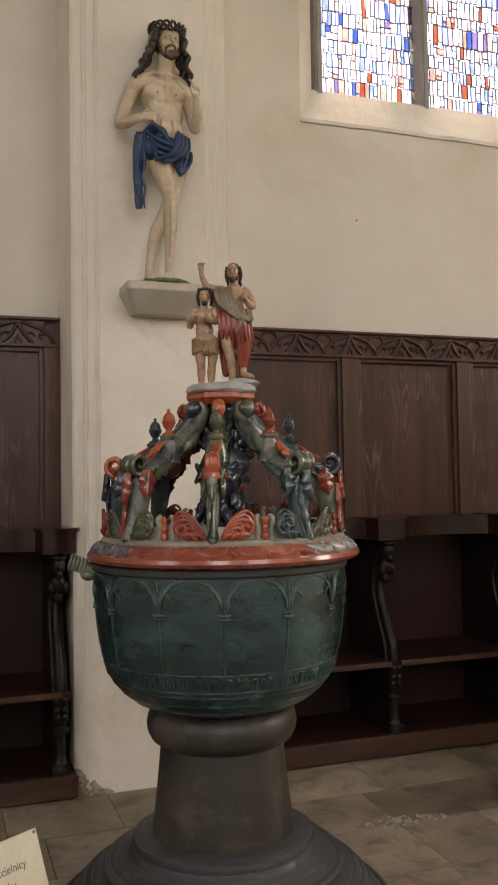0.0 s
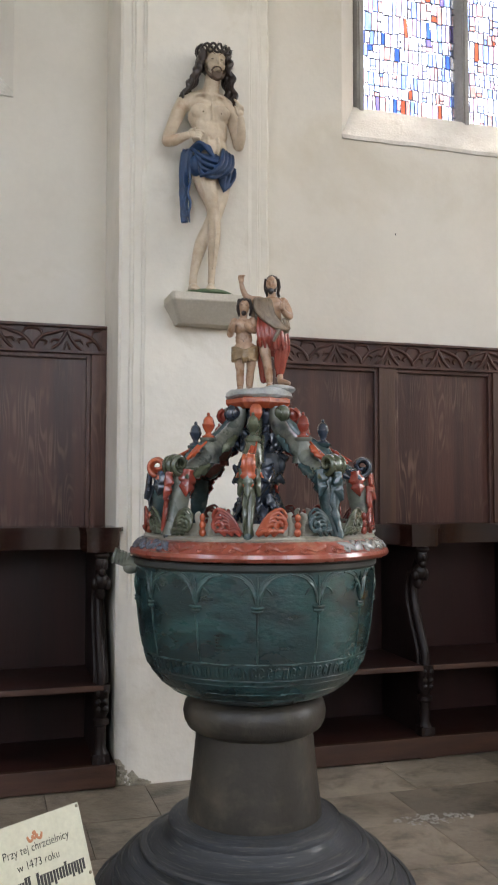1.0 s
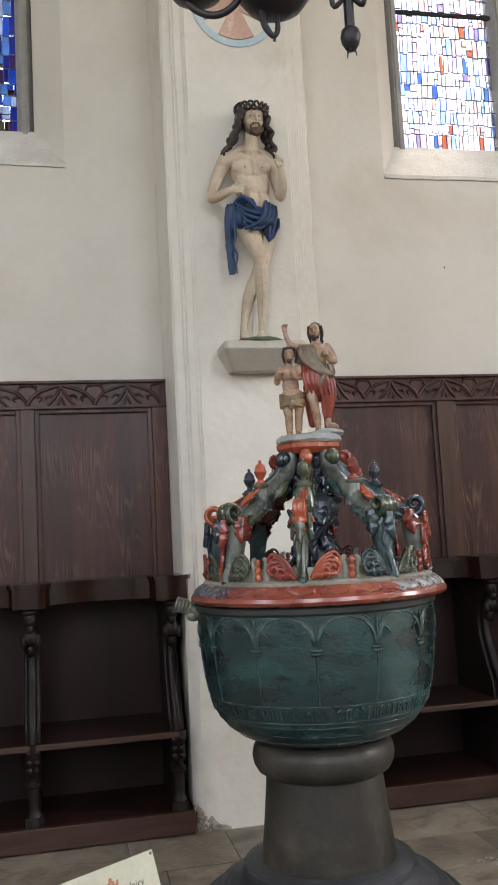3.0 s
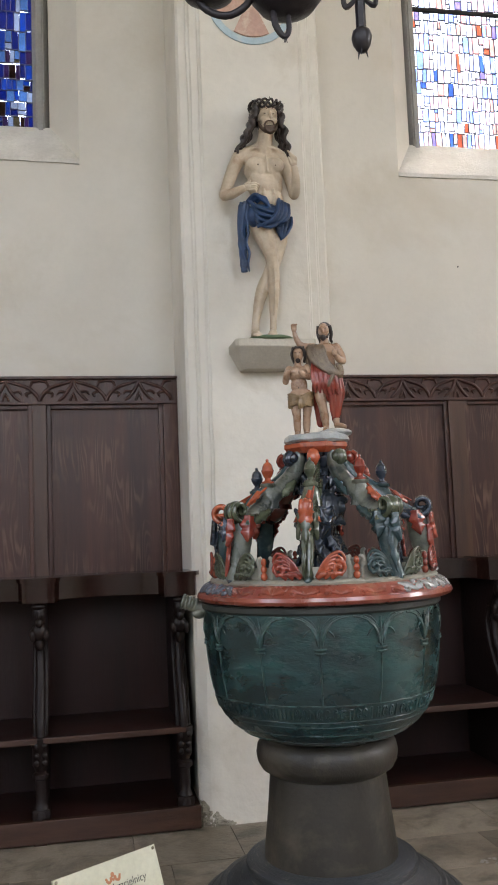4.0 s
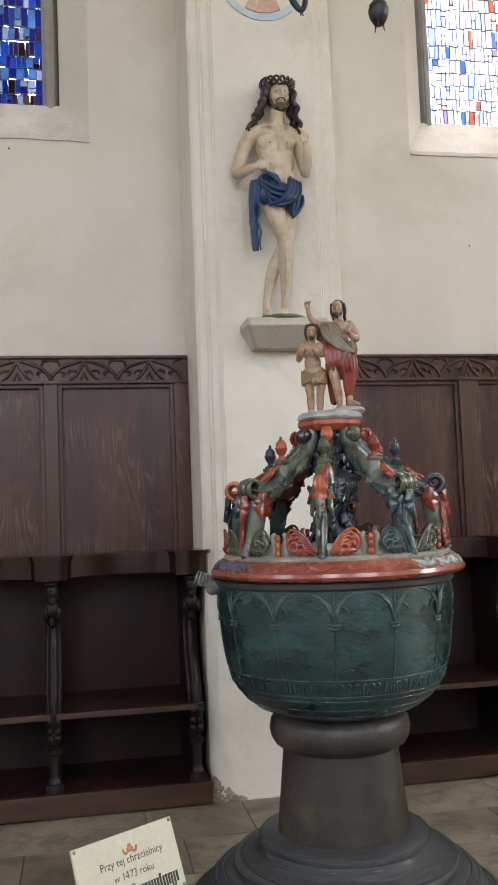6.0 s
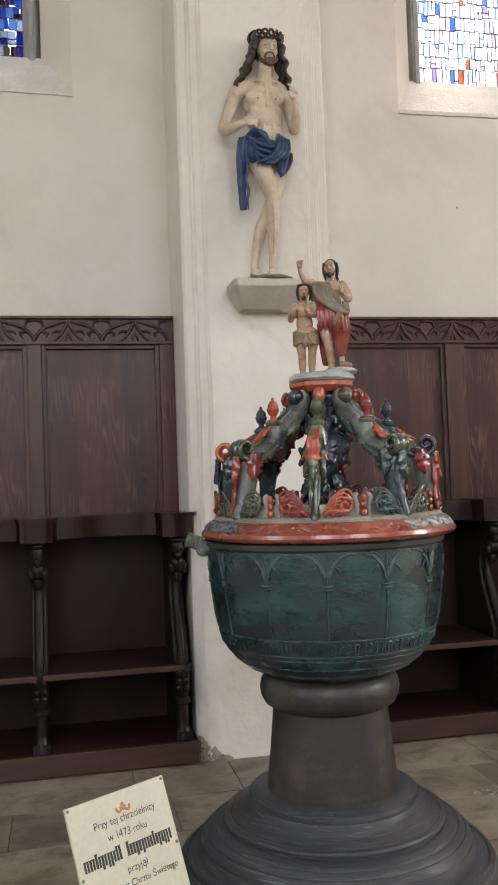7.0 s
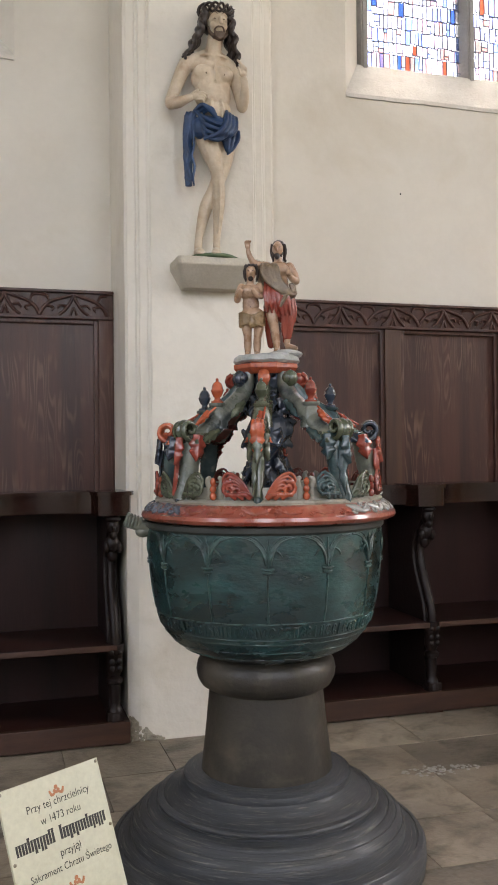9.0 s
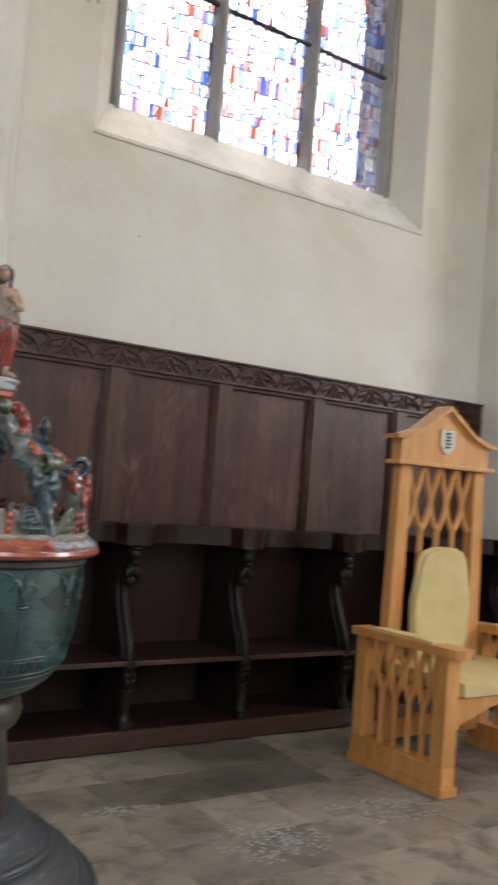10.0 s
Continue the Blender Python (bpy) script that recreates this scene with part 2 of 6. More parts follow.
SKIN_B = material("brown_flesh_paint", (0.3, 0.17, 0.1), (0.5, 0.34, 0.23), 26, 120, (0.18, 0.4), 0.35, stain=(0.13, 0.06, 0.032), stain_scale=30, stain_at=(0.54, 0.74), coat=0.5)
HAIR = material("dark_brown_hair_paint", (0.012, 0.008, 0.008), (0.036, 0.023, 0.02), 20, 90, (0.26, 0.46), 0.4, coat=0.3)
BEARD = material("brown_beard_paint", (0.06, 0.036, 0.024), (0.13, 0.085, 0.058), 30, 90, (0.5, 0.7), 0.4)
BLUE = material("blue_cloth_paint", (0.006, 0.024, 0.075), (0.014, 0.055, 0.15), 8, 60, (0.35, 0.55), 0.3, stain=(0.007, 0.018, 0.045), stain_scale=9, coat=0.1)
GRASS = material("green_ground_paint", (0.06, 0.11, 0.05), (0.15, 0.2, 0.11), 15, 90, (0.5, 0.7), 0.4)
OCHRE = material("ochre_cloth_paint", (0.15, 0.095, 0.042), (0.33, 0.22, 0.11), 24, 120, (0.3, 0.5), 0.35, coat=0.3)
HIDE = material("brown_olive_hide_paint", (0.11, 0.075, 0.045), (0.26, 0.19, 0.12), 30, 140, (0.25, 0.5), 0.7, stain=(0.06, 0.036, 0.022), stain_scale=34, coat=0.35)
IRON = material("black_iron", (0.012, 0.01, 0.014), (0.03, 0.026, 0.032), 10, 80, (0.35, 0.55), 0.3)
# lead lightened and blued to hold the bloom of the bright glass
LEAD_BLOOM = material("bloom_tinted_came", (0.1, 0.11, 0.17), (0.16, 0.17, 0.24), 10, 80, (0.4, 0.6), 0.2)
SIGN = material("cream_enamel_sign", (0.52, 0.51, 0.37), (0.58, 0.57, 0.43), 5, 60, (0.35, 0.5), 0.05)
INK = material("black_letter_paint", (0.015, 0.014, 0.013), (0.03, 0.028, 0.025), 20, 90, (0.4, 0.6), 0.05)
RUST = material("russet_ornament_paint", (0.42, 0.16, 0.07), (0.5, 0.22, 0.1), 20, 90, (0.4, 0.6), 0.05)
BRASS = material("dull_screw_metal", (0.18, 0.16, 0.12), (0.32, 0.29, 0.22), 20, 90, (0.35, 0.5), 0.1, metal=0.8)
SLAB = material("worn_limestone_slab", (0.135, 0.112, 0.086), (0.32, 0.275, 0.218), 2.2, 45, (0.34, 0.68), 0.6, stain=(0.07, 0.06, 0.047), stain_scale=5.5, stain_at=(0.48, 0.7), vary=0.38, objvar=True, bump_dist=0.006)
MORTAR = material("floor_mortar", (0.045, 0.04, 0.034), (0.1, 0.09, 0.078), 8, 80, (0.8, 0.95), 0.5)
SKYBLUE = material("faded_light_blue_limewash", (0.42, 0.55, 0.62), (0.52, 0.63, 0.68), 12, 60, (0.7, 0.9), 0.2, stain=(0.62, 0.64, 0.6), stain_scale=9)
SALMON = material("faded_salmon_limewash", (0.52, 0.32, 0.25), (0.62, 0.43, 0.35), 12, 60, (0.7, 0.9), 0.2, stain=(0.68, 0.57, 0.48), stain_scale=9)
# mostly pale panes; the coloured tints are also washed out for glare
GLASS_WHITE = glass_material("glare_paled_stained_glass", [(0.0, (0.83, 0.84, 0.87)), (0.44, (0.6, 0.67, 0.84)), (0.62, (0.8, 0.68, 0.7)), (0.76, (0.4, 0.49, 0.74)), (0.85, (0.66, 0.46, 0.42)), (0.93, (0.5, 0.23, 0.16)), (0.96, (0.36, 0.32, 0.52)), (0.98, (0.16, 0.25, 0.54))], 0.66)
GLASS_BLUE = glass_material("blue_stained_glass", [(0.0, (0.015, 0.055, 0.21)), (0.3, (0.04, 0.12, 0.32)), (0.5, (0.14, 0.22, 0.34)), (0.64, (0.3, 0.33, 0.38)), (0.78, (0.09, 0.055, 0.13)), (0.87, (0.05, 0.017, 0.017)), (0.93, (0.14, 0.125, 0.09))], 0.6)

# ---- mesh helpers ----


def finish(bm, mats, name, smooth=None):
    me = bpy.data.meshes.new(name)
    bmesh.ops.recalc_face_normals(bm, faces=bm.faces)
    bm.to_mesh(me)
    bm.free()
    for m in (mats if isinstance(mats, (list, tuple)) else [mats]):
        me.materials.append(m)
    if smooth is not None:
        me.shade_smooth()
        if smooth < 170:
            me.set_sharp_from_angle(angle=radians(smooth))
    return me


def part(name, bm, mat, parent=None, label="", smooth=None):
    ob = new(name, finish(bm, mat, name, smooth))
    if parent:
        ob.parent = parent
    if label:
        ob["label"] = label
    return ob


def thing(name, at, label, category, group="", kind=""):
    ob = new(name)
    ob.location = at
    ob.empty_display_size = 0.05
    return tagged(ob, label, category, group, kind)


def box(bm, x0, x1, y0, y1, z0, z1, bevel=0.0, mi=0):
    vs = [bm.verts.new((x, y, z)) for x in (x0, x1) for y in (y0, y1) for z in (z0, z1)]
    fs = [bm.faces.new([vs[i] for i in q]) for q in ((0, 1, 3, 2), (4, 6, 7, 5), (0, 4, 5, 1), (2, 3, 7, 6), (0, 2, 6, 4), (1, 5, 7, 3))]
    for f in fs:
        f.material_index = mi
    if bevel:
        es = list({e for f in fs for e in f.edges})
        bmesh.ops.bevel(bm, geom=es, offset=bevel, segments=2, affect="EDGES", profile=0.7)
    return vs


def prism(bm, pts, lo, hi, axis="z", mi=0):
    """A solid of a flat outline, drawn out along an axis."""
    def put(p, h):
        return {"z": (p[0], p[1], h), "y": (p[0], h, p[1]), "x": (h, p[0], p[1])}[axis]
    a = [bm.verts.new(put(p, lo)) for p in pts]
    b = [bm.verts.new(put(p, hi)) for p in pts]
    n = len(pts)
    fs = [bm.faces.new(a[::-1]), bm.faces.new(b)] + [bm.faces.new((a[i], a[(i + 1) % n], b[(i + 1) % n], b[i])) for i in range(n)]
    for f in fs:
        f.material_index = mi
    return a + b


def lathe(bm, prof, n=48, cx=0.0, cy=0.0, mi=0, wob=0.0):
    rings = []
    for r, z in prof:
        if r < 1e-5:
            rings.append([bm.verts.new((cx, cy, z))])
        else:
            rings.append([bm.verts.new((cx + r * math.cos(a), cy + r * math.sin(a), z)) for a in (2 * math.pi * i / n for i in range(n))])
    for p, q in zip(rings, rings[1:]):
        for i in range(n):
            j = (i + 1) % n
            vs = [p[i % len(p)], p[j % len(p)], q[j % len(q)], q[i % len(q)]]
            vs = list(dict.fromkeys(vs))
            if len(vs) > 2:
                bm.faces.new(vs).material_index = mi
    return rings


def spline(pts, n=8):
    """A smooth line through the given points (any number of components)."""
    p = [np.array(q, float) for q in pts]
    p = [2 * p[0] - p[1]] + p + [2 * p[-1] - p[-2]]
    out = []
    for i in range(1, len(p) - 2):
        for k in range(n):
            t = k / n
            out.append(0.5 * (2 * p[i] + (p[i + 1] - p[i - 1]) * t + (2 * p[i - 1] - 5 * p[i] + 4 * p[i + 1] - p[i + 2]) * t * t + (3 * p[i] - p[i - 1] - 3 * p[i + 1] + p[i + 2]) * t ** 3))
    out.append(p[-2])
    return out


def tube(bm, pts, n=8, mi=0, flat=1.0, up=None, twist=0.0, smooth=4):
    """A tapering round bar along points (x, y, z, radius); flat squeezes it along up."""
    q = spline(pts, smooth) if smooth > 1 and len(pts) > 2 else [np.array(p, float) for p in pts]
    rings, ref = [], Vector(up) if up else None
    old = None
    for i, p in enumerate(q):
        d = Vector(q[min(i + 1, len(q) - 1)][:3] - q[max(i - 1, 0)][:3])
        d = d.normalized() if d.length > 1e-9 else Vector((0, 0, 1))
        if ref is not None:
            a = ref - d * ref.dot(d)
        elif old is not None:
            a = old - d * old.dot(d)
        else:
            a = d.orthogonal()
        a.normalize()
        old = a
        b = d.cross(a)
        r = max(float(p[3]), 1e-4)
        rings.append([bm.verts.new(Vector(p[:3]) + (a * flat * math.cos(w) + b * math.sin(w)) * r) for w in (2 * math.pi * k / n + twist * i for k in range(n))])
    for u, v in zip(rings, rings[1:]):
        for k in range(n):
            bm.faces.new((u[k], u[(k + 1) % n], v[(k + 1) % n], v[k])).material_index = mi
    bm.faces.new(rings[0][::-1]).material_index = mi
    bm.faces.new(rings[-1]).material_index = mi


def ball(bm, c, r, n=14, mi=0, rot=None):
    r = r if isinstance(r, (tuple, list)) else (r, r, r)
    m = Matrix.Translation(c) @ (rot if rot else Matrix()) @ Matrix.Diagonal((*r, 1))
    res = bmesh.ops.create_uvsphere(bm, u_segments=n, v_segments=max(6, n * 2 // 3), radius=1.0, matrix=m)
    for f in {f for v in res["verts"] for f in v.link_faces}:
        f.material_index = mi


def leaf(bm, base, along, out, length, width, curl=0.5, lobes=4, mi=0, thick=0.004):
    """A carved leaf with a lobed edge, a raised rib and a curling tip."""
    a, o = Vector(along).normalized(), Vector(out).normalized()
    o = (o - a * o.dot(a)).normalized()
    s = a.cross(o)
    rows, nu = 9, 5
    top, bot = [], []
    for i in range(rows):
        t = i / (rows - 1)
        w = width * math.sin(math.pi * min(1, 0.12 + 0.88 * t)) ** 0.7 * (1 - 0.25 * t) * (0.78 + 0.22 * math.cos(t * lobes * 2 * math.pi))
        ang = curl * t * t * 2.2
        c = Vector(base) + a * (length * (t - 0.22 * curl * t * t)) + o * (length * curl * 0.55 * t * t + 0.004)
        nrm = o * math.cos(ang) - a * math.sin(ang)
        rt, rb = [], []
        for j in range(nu):
            u = j / (nu - 1) * 2 - 1
            lift = (0.25 * width * (1 - abs(u)) - 0.1 * width * u * u)
            p = c + s * (u * w) + nrm * lift
            rt.append(bm.verts.new(p + nrm * thick))
            rb.append(bm.verts.new(p - nrm * thick))
        top.append(rt)
        bot.append(rb)
    fs = []
    for i in range(rows - 1):
        for j in range(nu - 1):
            fs.append(bm.faces.new((top[i][j], top[i][j + 1], top[i + 1][j + 1], top[i + 1][j])))
            fs.append(bm.faces.new((bot[i][j], bot[i + 1][j], bot[i + 1][j + 1], bot[i][j + 1])))
        fs.append(bm.faces.new((top[i][0], top[i + 1][0], bot[i + 1][0], bot[i][0])))
        fs.append(bm.faces.new((top[i][-1], bot[i][-1], bot[i + 1][-1], top[i + 1][-1])))
    for i in (0, rows - 1):
        fs.append(bm.faces.new(top[i] + bot[i][::-1]))
    for f in fs:
        f.material_index = mi


def spiral(cx, cz, r0, turns, start, sign=1, n=14):
    """Points (u, v) of a scroll that winds into its middle."""
    return [(cx + r0 * (1 - 0.85 * i / (n - 1)) * math.cos(start + sign * 2 * math.pi * turns * i / (n - 1)), cz + r0 * (1 - 0.85 * i / (n - 1)) * math.sin(start + sign * 2 * math.pi * turns * i / (n - 1))) for i in range(n)]


def fuse(bm, voxel, mi, into, smooth_steps=2):
    """Melts overlapping solids into one skin and adds it to a bmesh with one material."""
    me = bpy.data.meshes.new("melt")
    bmesh.ops.recalc_face_normals(bm, faces=bm.faces)
    bm.to_mesh(me)
    bm.free()
    ob = bpy.data.objects.new("melt", me)
    scene.collection.objects.link(ob)
    md = ob.modifiers.new("remesh", "REMESH")
    md.mode, md.voxel_size = "VOXEL", voxel
    sm = ob.modifiers.new("soft", "SMOOTH")
    sm.factor, sm.iterations = 0.5, smooth_steps
    dg = bpy.context.evaluated_depsgraph_get()
    res = bpy.data.meshes.new_from_object(ob.evaluated_get(dg))
    first = len(into.faces)
    into.from_mesh(res)
    into.faces.ensure_lookup_table()
    for f in into.faces[first:]:
        f.material_index = mi
    bpy.data.objects.remove(ob)
    bpy.data.meshes.remove(me)
    bpy.data.meshes.remove(res)


def carved(bm, voxel, steps=1):
    """The same shapes melted into one carved piece."""
    res = bmesh.new()
    fuse(bm, voxel, 0, res, steps)
    return res

# ---- the setting ----
WALL_Y = 0.08
TOP = 8.4
WINS = {"window_1": (1.262, 3.72), "window_2": (-2.9, -0.452)}
SILL_Z, GLASS_Z, HEAD_Z = 3.165, 3.425, 6.6

bm = bmesh.new()
box(bm, -7.2, 9.2, WALL_Y, 0.66, -0.05, SILL_Z)
for x0, x1 in ((-7.2, -2.9), (-0.452, 1.262), (3.72, 9.2)):
    box(bm, x0, x1, WALL_Y, 0.66, SILL_Z, HEAD_Z)
box(bm, -7.2, 9.2, WALL_Y, 0.66, HEAD_Z, TOP)
for x0, x1 in WINS.values():
    for xo, s in ((x0, 1), (x1, -1)):
        prism(bm, [(xo, WALL_Y), (xo + s * 0.15, 0.27), (xo + s * 0.15, 0.66), (xo, 0.66)], SILL_Z, HEAD_Z)
wall = part("wall_north", bm, PLASTER)
tagged(wall, "cream limewashed plaster church wall with stains", "wall", kind="structure")
for x0, x1 in WINS.values():
    bm = bmesh.new()
    nseg = 24
    rows = []
    for y, z in ((WALL_Y - 0.012, SILL_Z - 0.012), (WALL_Y - 0.004, SILL_Z + 0.012), (0.27, GLASS_Z), (0.62, GLASS_Z + 0.02)):
        rows.append([bm.verts.new((x0 + (x1 - x0) * i / nseg, y + 0.004 * noise.noise((i * 0.7, y * 9, 3)), z + 0.006 * noise.noise((i * 0.9, y * 7, 1)))) for i in range(nseg + 1)])
    low = [bm.verts.new((v.co.x, 0.62, SILL_Z - 0.012)) for v in rows[0]]
    rows.append(low)
    for a, b in zip(rows, rows[1:] + rows[:1]):
        for i in range(nseg):
            bm.faces.new((a[i], a[i + 1], b[i + 1], b[i]))
    bm.faces.new([r[0] for r in rows])
    bm.faces.new([r[-1] for r in rows])
    tagged(part("window_sill", bm, SILL, None), "sloping rough plaster sill beneath a church window", "window sill", kind="structure")

# small holes in the plaster
for x, z in ((1.575, 2.655), (-0.93, 3.13), (-0.85, 3.105), (-1.0, 3.15)):
    bm = bmesh.new()
    ball(bm, (0, 0, 0), (0.004, 0.003, 0.006), 8)
    ob = part("nail_hole", bm, IRON)
    ob.location = (x, WALL_Y - 0.001, z)
    tagged(ob, "small dark nail hole in the plaster wall", "hole", "holes in the plaster", "structure")


def pier(name, x0, x1):
    prof = [(x0, WALL_Y - 0.001), (x0, -0.365), (x0 + 0.012, -0.378), (x0 + 0.044, -0.38), (x0 + 0.05, -0.39), (x0 + 0.058, -0.391), (x0 + 0.064, -0.401), (x0 + 0.094, -0.402), (x0 + 0.1, -0.409), (x0 + 0.105, -0.409), (x0 + 0.112, -0.417)]
    outline = prof + [(x0 + x1 - x, y) for x, y in prof[::-1]]
    bm = bmesh.new()
    nz = 130

    def plain(x):
        d = min(x - x0, x1 - x)
        return -0.366 - 0.04 * min(1, d / 0.035) - 0.012 * min(1, max(0, d - 0.035) / 0.04) if d > 0.001 else (WALL_Y - 0.001)

    rings = []
    for k in range(nz + 1):
        z = -0.03 + (TOP + 0.03) * k / nz
        f = min(1, max(0, (z - 0.72) / 0.1))
        full = [(x, y if min(x - x0, x1 - x) < 0.001 else plain(x) + (y - plain(x)) * f) for x, y in outline]
        rings.append([bm.verts.new((x + 0.0035 * noise.noise((x * 9, z * 5.3, 4)), y + 0.004 * noise.noise((x * 6, z * 4.1, 9)), z)) for x, y in full])
    n = len(outline)
    for a, b in zip(rings, rings[1:]):
        for i in range(n - 1):
            bm.faces.new((a[i], a[i + 1], b[i + 1], b[i]))
    bm.faces.new(rings[0][::-1])
    ob = part(name, bm, PLASTER_WHITE, smooth=25)
    return tagged(ob, "whitewashed moulded wall pier with chipped edges", "wall pier", kind="structure")


pier("pier", 0.002, 0.7)
pier("pier", 4.37, 5.07)
bm = bmesh.new()
for i in range(190):
    x = 0.005 + 0.14 * random.random() ** 1.5
    z = 0.11 * random.random() ** 1.3 * max(0.1, 1 - x * 7.5)
    ball(bm, (x, -0.385 - 0.03 * min(1, x * 12) - 0.006 * random.random(), z), (0.006 + 0.013 * random.random(), 0.006, 0.005 + 0.01 * random.random()), 5)
for v in bm.verts:
    v.co += 0.004 * Vector(noise.noise_vector(v.co * 80))
tagged(part("crumbled_pier_foot", bm, RUBBLE), "crumbling grey stone at the plaster pier's foot", "stone", kind="structure")

# painted consecration roundel on the pier
roundel = thing("wall_roundel", (0.362, -0.4225, 3.775), "faded blue and salmon painted consecration roundel on the pier", "wall painting")
bm = bmesh.new()
n = 48
for i in range(n):
    a, b = 2 * math.pi * i / n, 2 * math.pi * (i + 1) / n
    prism(bm, [(r * math.cos(w), r * math.sin(w)) for r, w in ((0.178, a), (0.21, a), (0.21, b), (0.178, b))], -0.0015, 0.004, "y")
part("ring", bm, SKYBLUE, roundel, "faded light blue ring")
for k in range(4):
    bm = bmesh.new()
    c = math.pi / 2 * k + math.pi / 2
    arc = [(0.172 * math.cos(c + d), 0.172 * math.sin(c + d)) for d in np.linspace(-0.52, 0.52, 10)]
    inner = [(0.03 * math.cos(c + 0.9), 0.03 * math.sin(c + 0.9)), (0.03 * math.cos(c - 0.9), 0.03 * math.sin(c - 0.9))]
    prism(bm, [inner[1]] + arc + [inner[0]], -0.002, 0.004, "y")
    part("cross_arm", bm, SALMON, roundel, "faded salmon cross arm")

# floor
bm = bmesh.new()
box(bm, -7.2, 9.2, -9.2, 0.66, -0.4, -0.012)
floor = tagged(part("floor", bm, MORTAR), "worn grey and beige stone slab church floor", "floor", kind="structure")
# the closed rest of the church
bm = bmesh.new()
box(bm, -7.2, 9.2, -9.6, 0.66, TOP, TOP + 0.3)
tagged(part("ceiling", bm, PLASTER), "plain pale plaster church ceiling", "ceiling", kind="structure")


def far_wall(name, axis, at, lo, hi, openings):
    bm = bmesh.new()
    t = 0.4 if at > 0 else -0.4
    def slab(a, b, z0, z1):
        if axis == "y":
            box(bm, a, b, min(at, at + t), max(at, at + t), z0, z1)
        else:
            box(bm, min(at, at + t), max(at, at + t), a, b, z0, z1)
    slab(lo, hi, -0.05, 2.4)
    slab(lo, hi, 6.8, TOP)
    edges = [lo] + [e for o in openings for e in o] + [hi]
    for a, b in zip(edges[::2], edges[1::2]):
        slab(a, b, 2.4, 6.8)
    tagged(part(name, bm, PLASTER), "plain cream plaster church wall", "wall", kind="structure")


far_wall("wall_south", "y", -9.0, -7.2, 9.2, [(-3.7, -1.5), (0.7, 2.9)])
far_wall("wall_east", "x", 9.0, -9.0, 0.08, [(-5.8, -3.4)])
far_wall("wall_west", "x", -7.0, -9.0, 0.08, [(-6.4, -4.0)])

# ---- choir stalls ----


def frieze_carving(x0, x1, z0, z1, y):
    """Ogee tracery of crossing stems with small cusps."""
    bm = bmesh.new()
    n = max(1, round((x1 - x0) / 0.3))
    p = (x1 - x0) / n
    h = z1 - z0
    def at(u, v, r, lift=0.0):
        return (u, y - lift, z0 + v * h, r)
    for k in range(n):
        a, m = x0 + k * p, x0 + (k + 0.5) * p
        for s in (-1, 1):
            e = m + s * p / 2
            tube(bm, [at(e, 0.04, 0.009), at(e - s * 0.05 * p, 0.32, 0.009, 0.004), at(e - s * 0.16 * p, 0.62, 0.008, 0.006), at(e - s * 0.33 * p, 0.8, 0.008, 0.004), at(m, 0.97, 0.008)], 7)
            tube(bm, [at(e, 0.97, 0.008), at(e - s * 0.1 * p, 0.9, 0.007, 0.003), at(e - s * 0.14 * p, 0.68, 0.005, 0.003)], 6)
            tube(bm, [at(m, 0.95, 0.008), at(m + s * 0.05 * p, 0.6, 0.008, 0.006), at(m + s * 0.13 * p, 0.25, 0.008, 0.005), at(m + s * 0.22 * p, 0.03, 0.007)], 7)
            tube(bm, [at(m + s * 0.09 * p, 0.42, 0.006, 0.004), at(m + s * 0.2 * p, 0.46, 0.006, 0.006), at(m + s * 0.24 * p, 0.3, 0.004, 0.003)], 6)
            tube(bm, [at(e - s * 0.1 * p, 0.45, 0.006, 0.004), at(e - s * 0.2 * p, 0.36, 0.006, 0.005), at(e - s * 0.17 * p, 0.2, 0.004, 0.003)], 6)
            tube(bm, [at(m + s * 0.05 * p, 0.03, 0.006), at(m + s * 0.02 * p, 0.25, 0.006, 0.004), at(m, 0.4, 0.004, 0.002)], 6)
    return bm


def elbow_outline(x, w, front):
    """Half of a rest's plan: a lobed nose."""
    return [(x - w, -0.2), (x - w, front + 0.06), (x - w * 0.85, front + 0.035), (x - w * 0.8, front + 0.012), (x - w * 0.5, front), (x + w * 0.5, front), (x + w * 0.8, front + 0.012), (x + w * 0.85, front + 0.035), (x + w, front + 0.06), (x + w, -0.2)]


